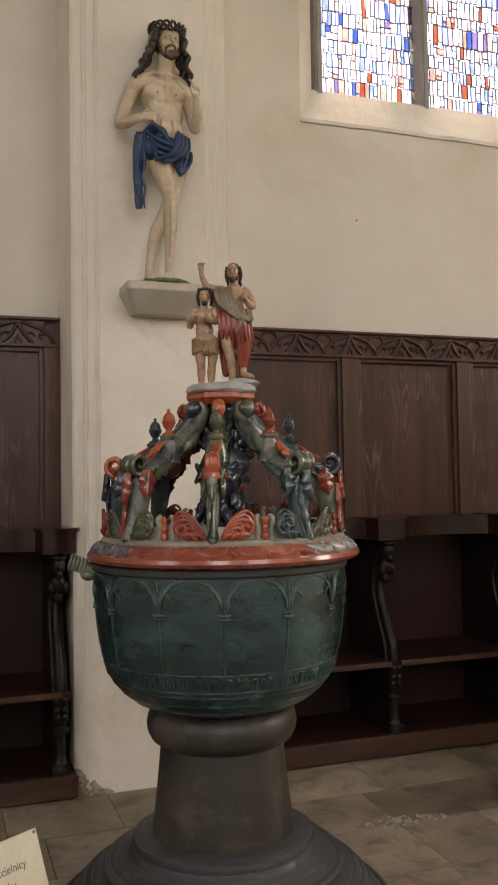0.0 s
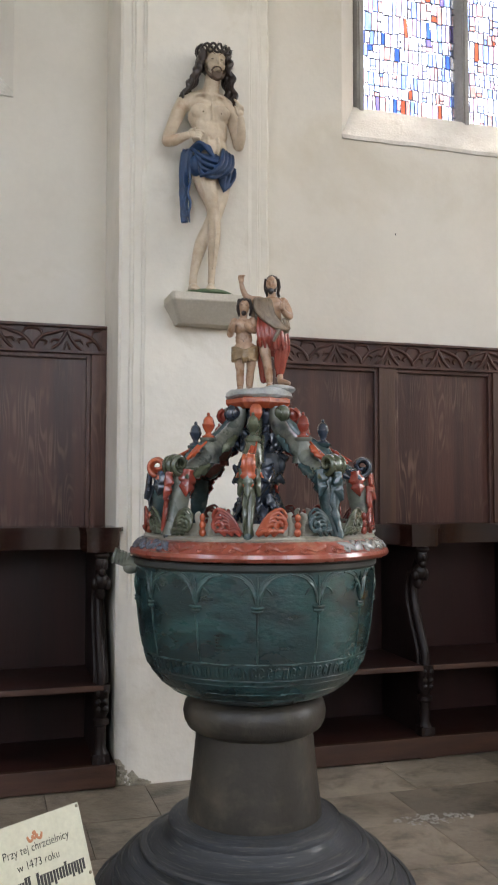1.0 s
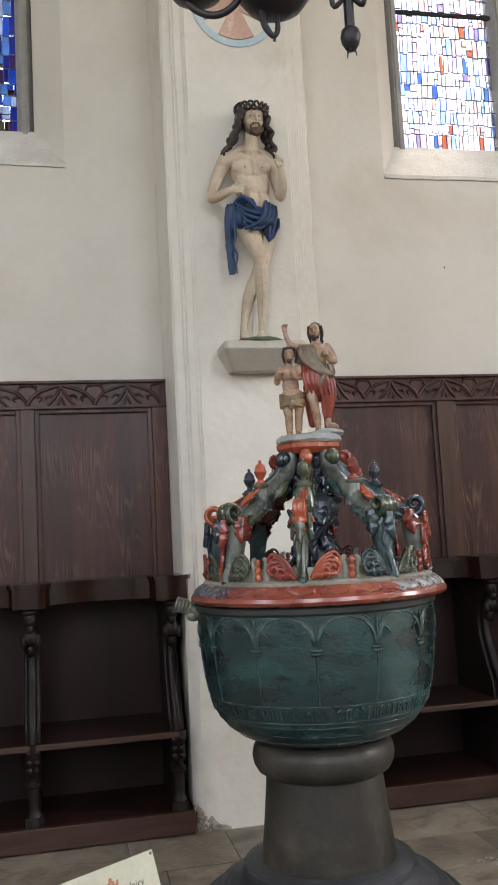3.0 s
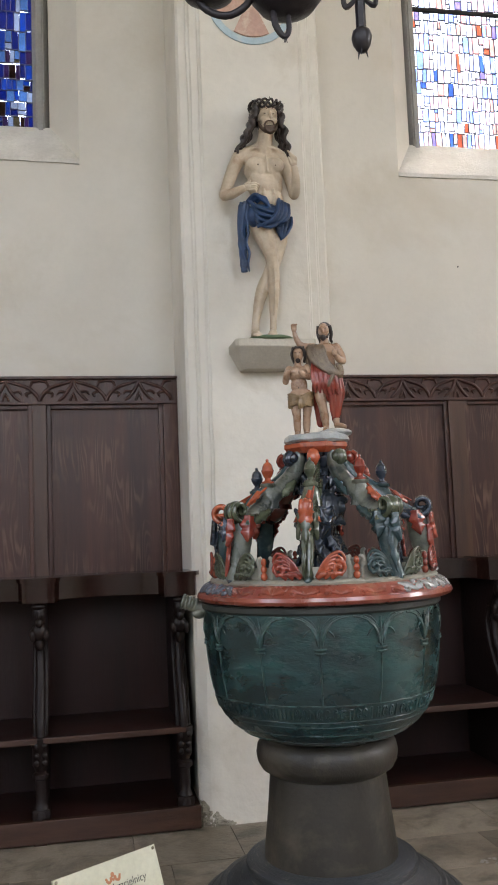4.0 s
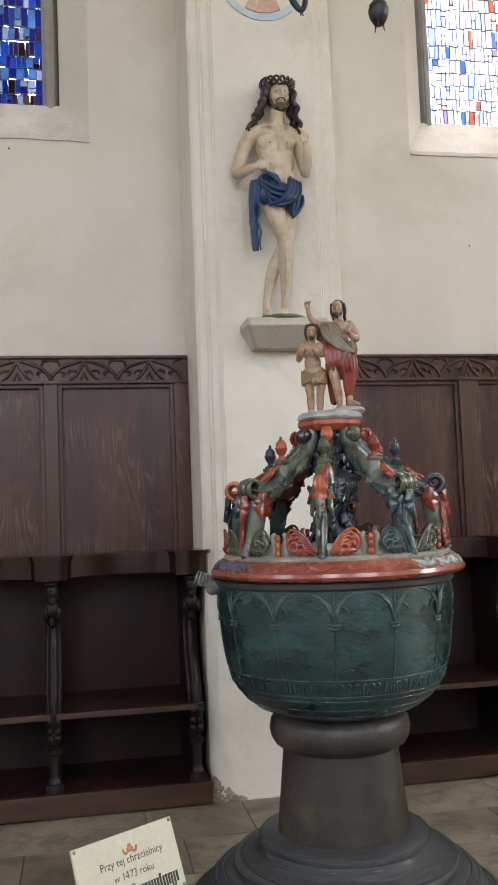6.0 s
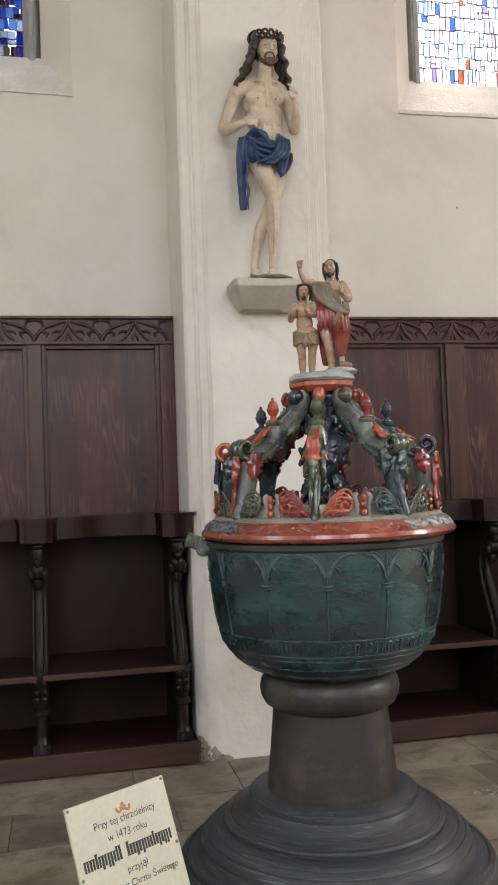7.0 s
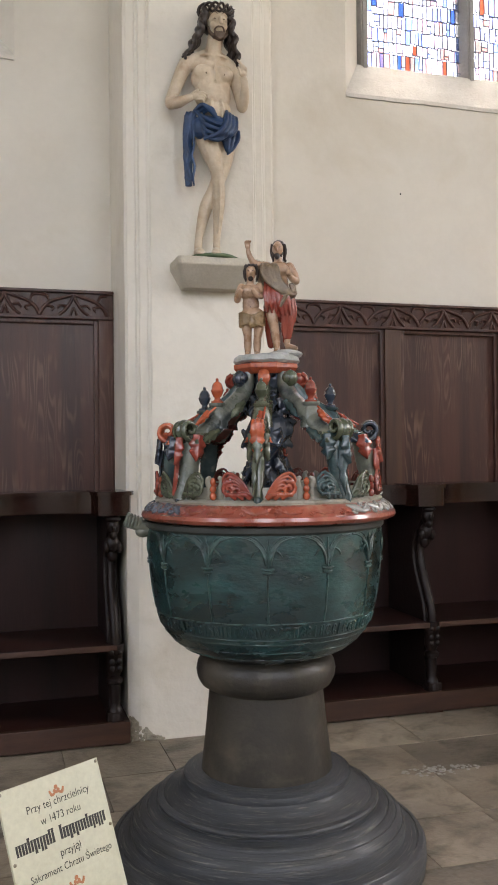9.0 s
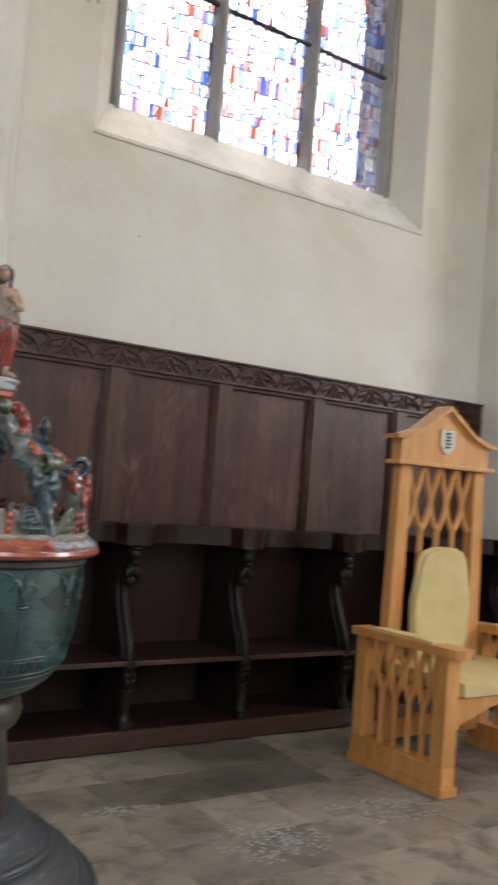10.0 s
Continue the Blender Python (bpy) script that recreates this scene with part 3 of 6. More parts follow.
def stalls(name, x0, stiles, x1, label):
    """stiles: pairs of edges from x0 to x1, ends included."""
    st = thing(name, (0, 0, 0), label, "choir stall", "choir stalls along the wall")
    back_top = 2.04
    # framing
    for a, b in stiles:
        bm = bmesh.new()
        box(bm, a, b, -0.012, 0.06, 0.99, 1.905, 0.004)
        part("stile", bm, OAK_STILE if a > x0 and b < x1 else OAK_DARK, st, "warm brown worn oak stile" if a > x0 and b < x1 else "")
    bm = bmesh.new()
    box(bm, x0, x1, -0.01, 0.062, 1.905, back_top - 0.014)
    box(bm, x0, x1, -0.03, 0.07, back_top - 0.014, back_top, 0.004)
    box(bm, x0, x1, -0.022, 0.0, 1.903, 1.918, 0.004)
    rail = part("top_rail", bm, OAK_DARK, st)
    bm = frieze_carving(x0 + 0.03, x1 - 0.03, 1.918, back_top - 0.016, -0.012)
    part("frieze_carving", bm, OAK_DARK, rail, "carved ogee vine tracery", smooth=60)
    for (a, b), (c, d) in zip(stiles, stiles[1:]):
        bm = bmesh.new()
        box(bm, b - 0.01, c + 0.01, 0.022, 0.05, 1.06, 1.91)
        part("back_panel", bm, OAK_DARK, st)
        bm = bmesh.new()
        m = 0.022
        for u, v, w, z in ((b, b + m, 1.06, 1.905), (c - m, c, 1.06, 1.905)):
            box(bm, u, v, 0.0, 0.024, w, z, 0.005)
        box(bm, b + m, c - m, 0.0, 0.024, 1.905 - m, 1.905, 0.005)
        part("panel_moulding", bm, OAK_DARK, st)
        # lower panel, seat top and platform carry the stall's shade in their colour
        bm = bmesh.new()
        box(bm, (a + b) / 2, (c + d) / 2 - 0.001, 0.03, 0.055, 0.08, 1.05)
        part("lower_panel", bm, OAK_SHADED, st)
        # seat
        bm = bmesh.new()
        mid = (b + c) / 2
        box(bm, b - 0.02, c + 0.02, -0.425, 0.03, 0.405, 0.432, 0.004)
        part("seat", bm, OAK_SHADED, st, "oak seat board with shade in its colour")
        bm = bmesh.new()
        box(bm, b - 0.02, c + 0.02, -0.434, -0.4255, 0.407, 0.431, 0.003)
        part("seat_edge", bm, OAK_WARM, st, "worn brown seat edge")
        # curved rail between the rests
        bm = bmesh.new()
        xa, xb = (a + b) / 2, (c + d) / 2
        n = 14
        f = [(xa + (xb - xa) * i / n, -0.235 - 0.15 * abs(2 * i / n - 1) ** 2.2) for i in range(n + 1)]
        bk = [(x, min(-0.02, y + 0.2)) for x, y in f]
        prism(bm, f + bk[::-1], 0.995, 1.075)
        f2 = [(x, y - 0.014) for x, y in f]
        prism(bm, f2 + bk[::-1], 1.075, 1.092)
        part("curved_back_rail", bm, OAK_POLISH, st, smooth=30)
    for i, (a, b) in enumerate(stiles):
        xm = (a + b) / 2
        w = 0.085
        if i == 0:
            xm = max(xm, x0 + 0.05)
        if i == len(stiles) - 1:
            xm = x1 - 0.06
        # elbow rest
        bm = bmesh.new()
        prism(bm, elbow_outline(xm, w, -0.425), 0.99, 1.078)
        prism(bm, elbow_outline(xm, w + 0.008, -0.435), 1.078, 1.096)
        part("elbow_rest", bm, OAK_POLISH, st, smooth=30)
        # partition with scrolled front
        bm = bmesh.new()
        prof = [(0.03, 0.1), (-0.36, 0.1), (-0.36, 0.405), (-0.4, 0.43), (-0.385, 0.5), (-0.33, 0.6), (-0.28, 0.7), (-0.27, 0.79), (-0.3, 0.87), (-0.35, 0.93), (-0.37, 0.99), (0.03, 0.99)]
        prism(bm, prof, xm - 0.022, xm + 0.022, "x")
        part("partition", bm, OAK_BLACK, st)
        # scroll ribs on the partition's edge
        bm = bmesh.new()
        for dx, back in ((-0.023, 0.03), (0.0, 0.0), (0.023, 0.03)):
            w = 0.011 if back else 0.02
            tube(bm, [(xm + dx, -0.405 + back, 0.43, w), (xm + dx, -0.395 + back, 0.5, w), (xm + dx, -0.345 + back, 0.6, w * 1.05), (xm + dx, -0.3 + back, 0.7, w), (xm + dx, -0.288 + back, 0.79, w * 0.9), (xm + dx, -0.318 + back, 0.86, w * 0.8)], 10)
        part("scroll_rib", bm, OAK_BLACK, st, smooth=60)
        # carved bust under the rest
        bm = bmesh.new()
        ball(bm, (xm, -0.37, 0.94), (0.03, 0.035, 0.045), 10)
        ball(bm, (xm, -0.4, 0.935), (0.009, 0.012, 0.016), 8)
        ball(bm, (xm, -0.385, 0.975), (0.034, 0.03, 0.016), 10)
        ball(bm, (xm, -0.385, 0.905), (0.018, 0.022, 0.022), 8)
        ball(bm, (xm, -0.355, 0.865), (0.034, 0.032, 0.04), 10)
        ball(bm, (xm, -0.335, 0.815), (0.026, 0.03, 0.035), 10)
        for s in (-1, 1):
            ball(bm, (xm + s * 0.028, -0.36, 0.85), (0.016, 0.022, 0.03), 8)
        part("carved_knop", bm, OAK_BLACK, st, "blackened carved knop", smooth=70)
        # turned post
        bm = bmesh.new()
        post = [(0.0, 0.1), (0.04, 0.1), (0.04, 0.125), (0.028, 0.15), (0.022, 0.165), (0.024, 0.2), (0.024, 0.255), (0.035, 0.262), (0.035, 0.28), (0.022, 0.29), (0.026, 0.3), (0.034, 0.315), (0.034, 0.385), (0.04, 0.395), (0.04, 0.43), (0.0, 0.43)]
        lathe(bm, post, 14, xm, -0.395)
        for s in (-1, 1):
            for zz in (0.33, 0.36, 0.4):
                ball(bm, (xm + s * 0.016, -0.43, zz), (0.012, 0.008, 0.014), 7)
        box(bm, xm - 0.036, xm + 0.036, -0.43, -0.36, 0.1, 0.14, 0.004)
        part("turned_post", bm, OAK_BLACK, st, smooth=40)
    bm = bmesh.new()
    box(bm, x0, x1, -0.445, -0.415, 0.008, 0.1, 0.004)
    for i, (a, b) in enumerate(stiles[1:-1]):
        box(bm, a + 0.0, b - 0.01, -0.436, -0.4, -0.004, 0.01)
    part("foot_board", bm, OAK_WARM, st, "reddish brown oak foot board")
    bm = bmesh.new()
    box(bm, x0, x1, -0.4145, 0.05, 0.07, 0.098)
    part("stall_floor", bm, OAK_SHADED, st, "oak platform with shade in its colour")
    return st


stalls("choir_stall", -2.6, [(-2.6, -2.53), (-1.98, -1.915), (-1.34, -1.275), (-0.7, -0.635), (-0.071, 0.0)], 0.0, "dark oak choir stalls with carved frieze beside the pier")
stalls("choir_stall", 0.703, [(0.703, 0.83), (1.43, 1.522), (2.112, 2.2), (2.81, 2.905), (3.51, 3.6), (4.25, 4.335)], 4.335, "dark oak choir stalls with carved frieze under the window")

# ---- baptismal font ----
FX, FY = 0.239, -1.65
font = thing("baptismal_font", (FX, FY, 0), "green painted bronze baptismal font on dark stone pedestal", "font")
font.scale = (0.975, 0.975, 1)
bm = bmesh.new()
lathe(bm, [(0, 0), (0.482, 0), (0.492, 0.012), (0.496, 0.05), (0.494, 0.088), (0.486, 0.1), (0.472, 0.105), (0.47, 0.102), (0.467, 0.106), (0.44, 0.109), (0.432, 0.113), (0.431, 0.128), (0.432, 0.14), (0.426, 0.153), (0.423, 0.152), (0.421, 0.159), (0.406, 0.174), (0.402, 0.1735), (0.399, 0.179), (0.384, 0.188), (0.38, 0.1865), (0.377, 0.191), (0.362, 0.197), (0.342, 0.2), (0.34, 0.203), (0.348, 0.208), (0.35, 0.216), (0.345, 0.222), (0.332, 0.225), (0.328, 0.2235), (0.324, 0.227), (0.308, 0.23), (0.285, 0.239), (0.268, 0.252), (0.262, 0.264), (0.265, 0.276), (0.263, 0.285), (0.252, 0.291), (0.215, 0.294), (0.2, 0.296), (0, 0.298)], 96)
part("plinth", bm, PLINTH, font, "stepped slate grey moulded plinth", smooth=35)
bm = bmesh.new()
lathe(bm, [(0, 0.288), (0.207, 0.288), (0.203, 0.33), (0.192, 0.42), (0.182, 0.52), (0.18, 0.54), (0.19, 0.545), (0.206, 0.555), (0.217, 0.575), (0.221, 0.598), (0.216, 0.622), (0.203, 0.64), (0.188, 0.648), (0, 0.65)], 72)
part("pedestal", bm, PEDESTAL, font, "dark brown tapered stone pedestal with a thick ring", smooth=50)
BOWL = [(0.17, 0.64), (0.196, 0.646), (0.212, 0.652), (0.25, 0.667), (0.282, 0.688), (0.305, 0.71), (0.32, 0.73), (0.331, 0.752), (0.342, 0.785), (0.352, 0.83), (0.359, 0.88), (0.364, 0.93), (0.366, 0.98), (0.367, 1.04)]


def bowl_r(z):
    return float(np.interp(z, [q[1] for q in BOWL], [q[0] for q in BOWL]))


def on_bowl(a, z, off=0.003):
    r = bowl_r(z) + off
    return (r * math.sin(a), -r * math.cos(a), z)


VIEW = radians(-17.4)          # bearing from which the reliefs are counted
bm = bmesh.new()
lathe(bm, [(0.0, 0.64)] + BOWL + [(0.34, 1.04), (0.33, 0.97), (0, 0.9)], 96)
bowl = part("bowl", bm, BRONZE, font, "patinated green bronze bowl", smooth=50)
bm = bmesh.new()
lathe(bm, [(0.345, 1.034), (0.37, 1.035), (0.376, 1.041), (0.376, 1.054), (0.38, 1.058), (0.34, 1.061)], 96)
part("rim_band", bm, BRONZE_DARK, font, "dark plain bronze rim", smooth=40)
for z, r in ((0.789, 0.0026), (0.742, 0.0024), (0.728, 0.002), (0.7, 0.0018), (0.674, 0.002)):
    bm = bmesh.new()
    tube(bm, [(*on_bowl(2 * math.pi * i / 72, z + 0.001 * math.sin(i * 1.7), -0.0004), r * (1 + 0.25 * math.sin(i * 2.9))) for i in range(73)], 6, smooth=1)
    part("moulding_ring", bm, BRONZE_EDGE if z > 0.76 else BRONZE, bowl, smooth=60)
NCOL = 13
for k in range(NCOL):
    a = VIEW + radians(-54.0) + 2 * math.pi * k / NCOL
    step = 2 * math.pi / NCOL
    jit = random.uniform(-0.012, 0.012)
    bm = bmesh.new()
    tube(bm, [(*on_bowl(a + jit * (1 - i / 6) + random.uniform(-0.003, 0.003), 0.792 + 0.138 * i / 6, 0.0004), 0.0031) for i in range(7)], 6)
    for zz, hw, rr in ((0.932, 0.042, 0.0056), (0.9415, 0.05, 0.0048)):
        tube(bm, [(*on_bowl(a - hw, zz + 0.002, 0.001), rr * 0.8), (*on_bowl(a, zz, 0.003), rr), (*on_bowl(a + hw, zz + 0.002, 0.001), rr * 0.8)], 6)
    part("column_relief", bm, BRONZE_EDGE, bowl, smooth=60)
    # spandrel of a pointed bundle with leaf hooks, wide beneath the rim
    bm = bmesh.new()
    for s in (-1, 1):
        for off, rr, reach in ((0.0, 0.0028, 0.47), (0.02, 0.0022, 0.4), (0.042, 0.002, 0.3)):
            pts = []
            for i in range(10):
                t = i / 9
                aa = a + s * step * reach * (1 - math.cos(t * 1.5)) / (1 - math.cos(1.5))
                zz = 0.948 + off * 0.12 + 0.082 * math.sin(t * 1.5) ** 0.9
                pts.append((*on_bowl(aa + random.uniform(-0.002, 0.002), min(zz, 1.032), 0.0006), rr))
            tube(bm, pts, 5, smooth=2)
        h = a + s * step * random.uniform(0.1, 0.14)
        tube(bm, [(*on_bowl(h, 0.996, 0.001), 0.0026), (*on_bowl(h + s * 0.035, 0.989, 0.003), 0.0034), (*on_bowl(h + s * 0.062, 0.976, 0.0015), 0.0018)], 5)
        h = a + s * step * 0.035
        tube(bm, [(*on_bowl(h, 0.953, 0.001), 0.003), (*on_bowl(h + s * 0.012, 0.975, 0.004), 0.0046), (*on_bowl(h + s * 0.04, 0.998, 0.003), 0.0036), (*on_bowl(h + s * 0.085, 1.012, 0.001), 0.002)], 5)
    tube(bm, [(*on_bowl(a, 0.94, 0.001), 0.003), (*on_bowl(a + jit, 0.99, 0.003), 0.0036), (*on_bowl(a - jit, 1.028, 0.001), 0.0024)], 5)
    part("arch_relief", carved(bm, 0.0013, 0), BRONZE_EDGE, bowl, smooth=60)
bm = bmesh.new()
rl = random.Random(4)
a = 0.0
while a < 2 * math.pi - 0.05:
    w = rl.uniform(0.03, 0.055)
    zm = 0.766
    form = rl.random()
    if form < 0.45:
        tube(bm, [(*on_bowl(a + w * 0.5 + w * 0.42 * math.cos(q), zm + 0.014 * math.sin(q), 0.0008), 0.0032) for q in np.linspace(0.5, 5.8, 9)], 5, smooth=1)
    elif form < 0.8:
        for u in (0.15, 0.85):
            tube(bm, [(*on_bowl(a + w * u, zm - 0.015, 0.0008), 0.0034), (*on_bowl(a + w * (u + rl.uniform(-0.1, 0.1)), zm + 0.015, 0.0008), 0.0028)], 5)
        tube(bm, [(*on_bowl(a + w * 0.15, zm + 0.012, 0.0008), 0.0028), (*on_bowl(a + w * 0.85, zm + rl.choice((-0.012, 0.0, 0.012)), 0.0008), 0.0028)], 5)
    else:
        tube(bm, [(*on_bowl(a + w * 0.5, zm - 0.016, 0.0008), 0.0045), (*on_bowl(a + w * 0.5, zm + 0.016, 0.0008), 0.0035)], 5)
    a += w + rl.uniform(0.012, 0.026)
part("inscription_band", bm, BRONZE, bowl, "raised worn lettering band", smooth=60)
# carved lug on the rim
bm = bmesh.new()
la = VIEW + radians(-82)
lx, ly = math.sin(la), -math.cos(la)
for k in range(5):
    rr = 0.39 + 0.01 * k
    tube(bm, [(rr * lx, rr * ly, 1.046 + 0.003 * k, 0.0195 + 0.0008 * k), ((rr + 0.005) * lx, (rr + 0.005) * ly, 1.0475 + 0.003 * k, 0.0222 + 0.0008 * k), ((rr + 0.009) * lx, (rr + 0.009) * ly, 1.0487 + 0.003 * k, 0.0195 + 0.0008 * k)], 12)
tube(bm, [(0.36 * lx, 0.36 * ly, 1.025, 0.02), (0.39 * lx, 0.39 * ly, 1.04, 0.02), (0.44 * lx, 0.44 * ly, 1.06, 0.019)], 10)
ball(bm, (0.385 * lx, 0.385 * ly, 1.022), (0.024, 0.024, 0.018), 10)
part("rim_lug", bm, GREYGREEN, font, "carved grey-green rim lug", smooth=50)

# ---- font cover ----
CX, CY = FX + 0.012, FY - 0.003
cover = thing("font_cover", (CX, CY, 1.06), "carved font cover painted red, green and navy, on the font", "font cover")
cover.scale = (0.98, 0.98, 1)
ZO = -1.052


def cpart(name, bm, mat, parent=None, label="", smooth=60):
    for v in bm.verts:
        v.co.z += ZO
    return part(name, bm, mat, parent or cover, label, smooth)


def bear(b, r, z):
    """A place on the cover, by its bearing from the front, radius and height."""
    a = radians(b) + VIEW
    return Vector((r * math.sin(a), -r * math.cos(a), z))


bm = bmesh.new()
lathe(bm, [(0, 1.054), (0.385, 1.053), (0.396, 1.058), (0.4, 1.066), (0.397, 1.076), (0.388, 1.08), (0.37, 1.1), (0.356, 1.108), (0, 1.11)], 192)
disc = cpart("cover_rim", bm, RIMRED, None, "sloping red painted rim with leaf relief", 40)
bm = bmesh.new()
lathe(bm, [(0, 1.106), (0.356, 1.107), (0.358, 1.114), (0.352, 1.12), (0.336, 1.123), (0, 1.124)], 96)
cpart("ledge", bm, LEDGE, None, "grey cream painted ledge", 40)
bm = bmesh.new()
lathe(bm, [(0.326, 1.12), (0.334, 1.12), (0.334, 1.15), (0.33, 1.156), (0.326, 1.15)], 96)
cpart("crest_band", bm, LEDGE, None, "grey cream band behind the cresting", 40)
# acanthus on the slope of the rim: curling fans of ribs along a wavy stem


def on_slope(b, v):
    """A place on the rim's slope; v runs from its outer edge to the ledge."""
    return bear(b, 0.391 - 0.033 * v, 1.08 + 0.027 * v)


rl = random.Random(8)
# the right-hand leaves are paler than the left ones to hold the glare
for b0, b1, mat, size in ((-92, -42, BLUEGREY, 1.75), (-42, 38, RIMRED, 0.72), (38, 92, GLARE_GREY, 1.75), (92, 180, RIMRED, 0.72), (180, 268, RIMRED, 0.72)):
    bm = bmesh.new()
    n = round((b1 - b0) / 7.2)
    for k in range(n):
        bc = b0 + (k + 0.5) * (b1 - b0) / n
        up = 1 if k % 2 else -1
        for q in range(5):
            u = q / 4
            r = (0.0026 + 0.0012 * math.sin(math.pi * u)) * size
            path = [(bc - 4.6 + 0.8 * u, 0.5 - up * 0.3), (bc - 2.0 + 1.2 * u, 0.5 - up * (0.3 - 0.34 * u)), (bc + 1.2 + 1.8 * u, 0.5 + up * (-0.2 + 0.5 * u)), (bc + 3.6 + 0.8 * u - 2.4 * (1 - u), 0.5 + up * (-0.38 + 0.82 * u) * 0.98)]
            tube(bm, [(*on_slope(x, v), r * w) for (x, v), w in zip(path, (0.7, 1.1, 1.2, 0.5))], 6, smooth=3)
        cv = 0.5 + up * 0.25
        tube(bm, [(*on_slope(bc + x / 0.0066, cv + y / 0.043), 0.0028 * size) for x, y in spiral(-0.012, 0.0, 0.011, 1.1, 0.4, up, 9)], 6, smooth=1)
    cpart("rim_leaves", bm, mat, disc, "carved relief leaves on the sloping rim")


def finial(b, r, z, mat, h):
    bm = bmesh.new()
    c = bear(b, r, 0)
    s = h / 0.078
    prof = [(0, -0.002), (0.024, -0.002), (0.024, 0.006), (0.013, 0.01), (0.0105, 0.017), (0.0165, 0.023), (0.022, 0.033), (0.0245, 0.04), (0.0245, 0.0425), (0.0215, 0.044), (0.0205, 0.053), (0.016, 0.062), (0.008, 0.068), (0.005, 0.0695), (0.0068, 0.074), (0.004, 0.0785), (0, 0.079)]
    lathe(bm, [(r_ * s * 0.78, z + h_ * s * 0.92) for r_, h_ in prof], 18, c.x, c.y)
    return bm


RIBS = [(-94, NAVYGREEN, ORANGE, NAVY, NAVYGREEN, 1.385), (-49, GREYGREEN, OLIVE, ORANGE, GREYGREEN, 1.4), (-5, OLIVE, ORANGE, OLIVE, OLIVE, 1.395), (41, GREYGREEN, OLIVE, RED, NAVYGREEN, 1.4), (86, NAVYGREEN, NAVY, NAVY, GREYGREEN, 1.39),
        (131, MAROON, RED, RED, NAVY, 1.39), (176, MAROON, RED, NAVY, NAVY, 1.39), (221, MAROON, NAVY, RED, NAVYGREEN, 1.39)]
for b, body, vol, fin, cloth, fz in RIBS:
    side = (bear(b + 90, 1, 0) - bear(0, 0, 0))
    rad = (bear(b, 1, 0) - bear(b, 0, 0))
    slim = 0.62 if b == -5 else 1.0
    bm = bmesh.new()
    leg = spline([(0.337, 1.116, 0.027), (0.326, 1.15, 0.023), (0.313, 1.19, 0.027), (0.305, 1.235, 0.031), (0.3, 1.275, 0.031), (0.284, 1.308, 0.026)], 6)
    tube(bm, [(*bear(b, r, z), w * slim * (1 + 0.025 * math.sin(k * 2.3))) for k, (r, z, w) in enumerate(leg)], 14, smooth=1)
    rib = cpart("buttress_leg", bm, cloth, None, "painted carved scroll buttress leg")
    bm = bmesh.new()
    arm = spline([(0.302, 1.296, 0.018), (0.268, 1.302, 0.028), (0.228, 1.324, 0.033), (0.19, 1.36, 0.032), (0.152, 1.39, 0.027), (0.118, 1.415, 0.027), (0.092, 1.445, 0.027), (0.078, 1.475, 0.023), (0.08, 1.5, 0.018)], 6)
    tube(bm, [(*bear(b, r, z), w * (0.7 if b == -5 else 0.92) * (1 + 0.022 * math.sin(k * 2.3))) for k, (r, z, w) in enumerate(arm)], 14, smooth=1)
    cpart("scroll_arm", bm, body, rib, "painted carved scroll arm with wrapped bands")
    # dark leaves lying along the arm
    bm = bmesh.new()
    for r, z, ln in ((0.22, 1.318, 0.085), (0.12, 1.405, 0.08)):
        for s in (-1, 1):
            w = 0.03 * slim
            leaf(bm, bear(b, r, z) + side * s * w, rad * 0.85 + Vector((0, 0, -0.5 if r > 0.2 else -0.75)), side * s + Vector((0, 0, 0.25)), ln, 0.019 * slim, 0.05, 3)
    bm = carved(bm, 0.0026, 0)
    cpart("arm_leaves", bm, {-49: OLIVE, 41: NAVYGREEN, 86: NAVY, -94: NAVY}.get(b, body), rib, "dark painted leaves along the arm")
    # rolled end: a broad ribbon with side ribs and a leaf below
    bm = bmesh.new()
    sp = spiral(0.318, 1.32, 0.034, 1.35, -2.6, 1, 20)
    run = [(0.25, 1.298)] + sp
    for off, thick in ((0.0, 0.0125), (-0.021, 0.0095), (0.021, 0.0095)):
        tube(bm, [(*(bear(b, u, v) + side * off * slim), thick - 0.00022 * i) for i, (u, v) in enumerate(run)], 10, flat=1.25 * slim, up=side, smooth=2)
    for s in (-1, 0, 1):
        leaf(bm, bear(b, 0.262, 1.305) + side * 0.02 * s * slim, rad * 0.9 + side * s * 0.25 + Vector((0, 0, -0.3)), Vector((0, 0, -0.6)) + side * s, 0.07, 0.02 * slim, 0.18, 3)
    if b == -5:
        leaf(bm, bear(b, 0.338, 1.335), Vector((0, 0, -1)), rad, 0.1, 0.027, 0.06, 4)
    bm = carved(bm, 0.0024, 0)
    cpart("volute", bm, vol, rib, "rolled leaf scroll end")
    # leaves over the head of the leg and trailing down it
    bm = bmesh.new()
    for s in (-1, 1):
        leaf(bm, bear(b, 0.298, 1.305) + side * 0.032 * s * slim, Vector((0, 0, -1)) + rad * 0.15, side * s + rad * 0.3, 0.08, 0.034 * slim, 0.08, 3)
    leaf(bm, bear(b, 0.333, 1.262) - side * 0.012 * slim, Vector((0, 0, -1)) + rad * 0.1, rad - side * 0.5, 0.135, 0.019 * slim, 0.04, 5)
    leaf(bm, bear(b, 0.34, 1.298), Vector((0, 0, -1)) + rad * 0.08, rad, 0.085, 0.03 * slim, 0.1, 3)
    bm = carved(bm, 0.0024, 0)
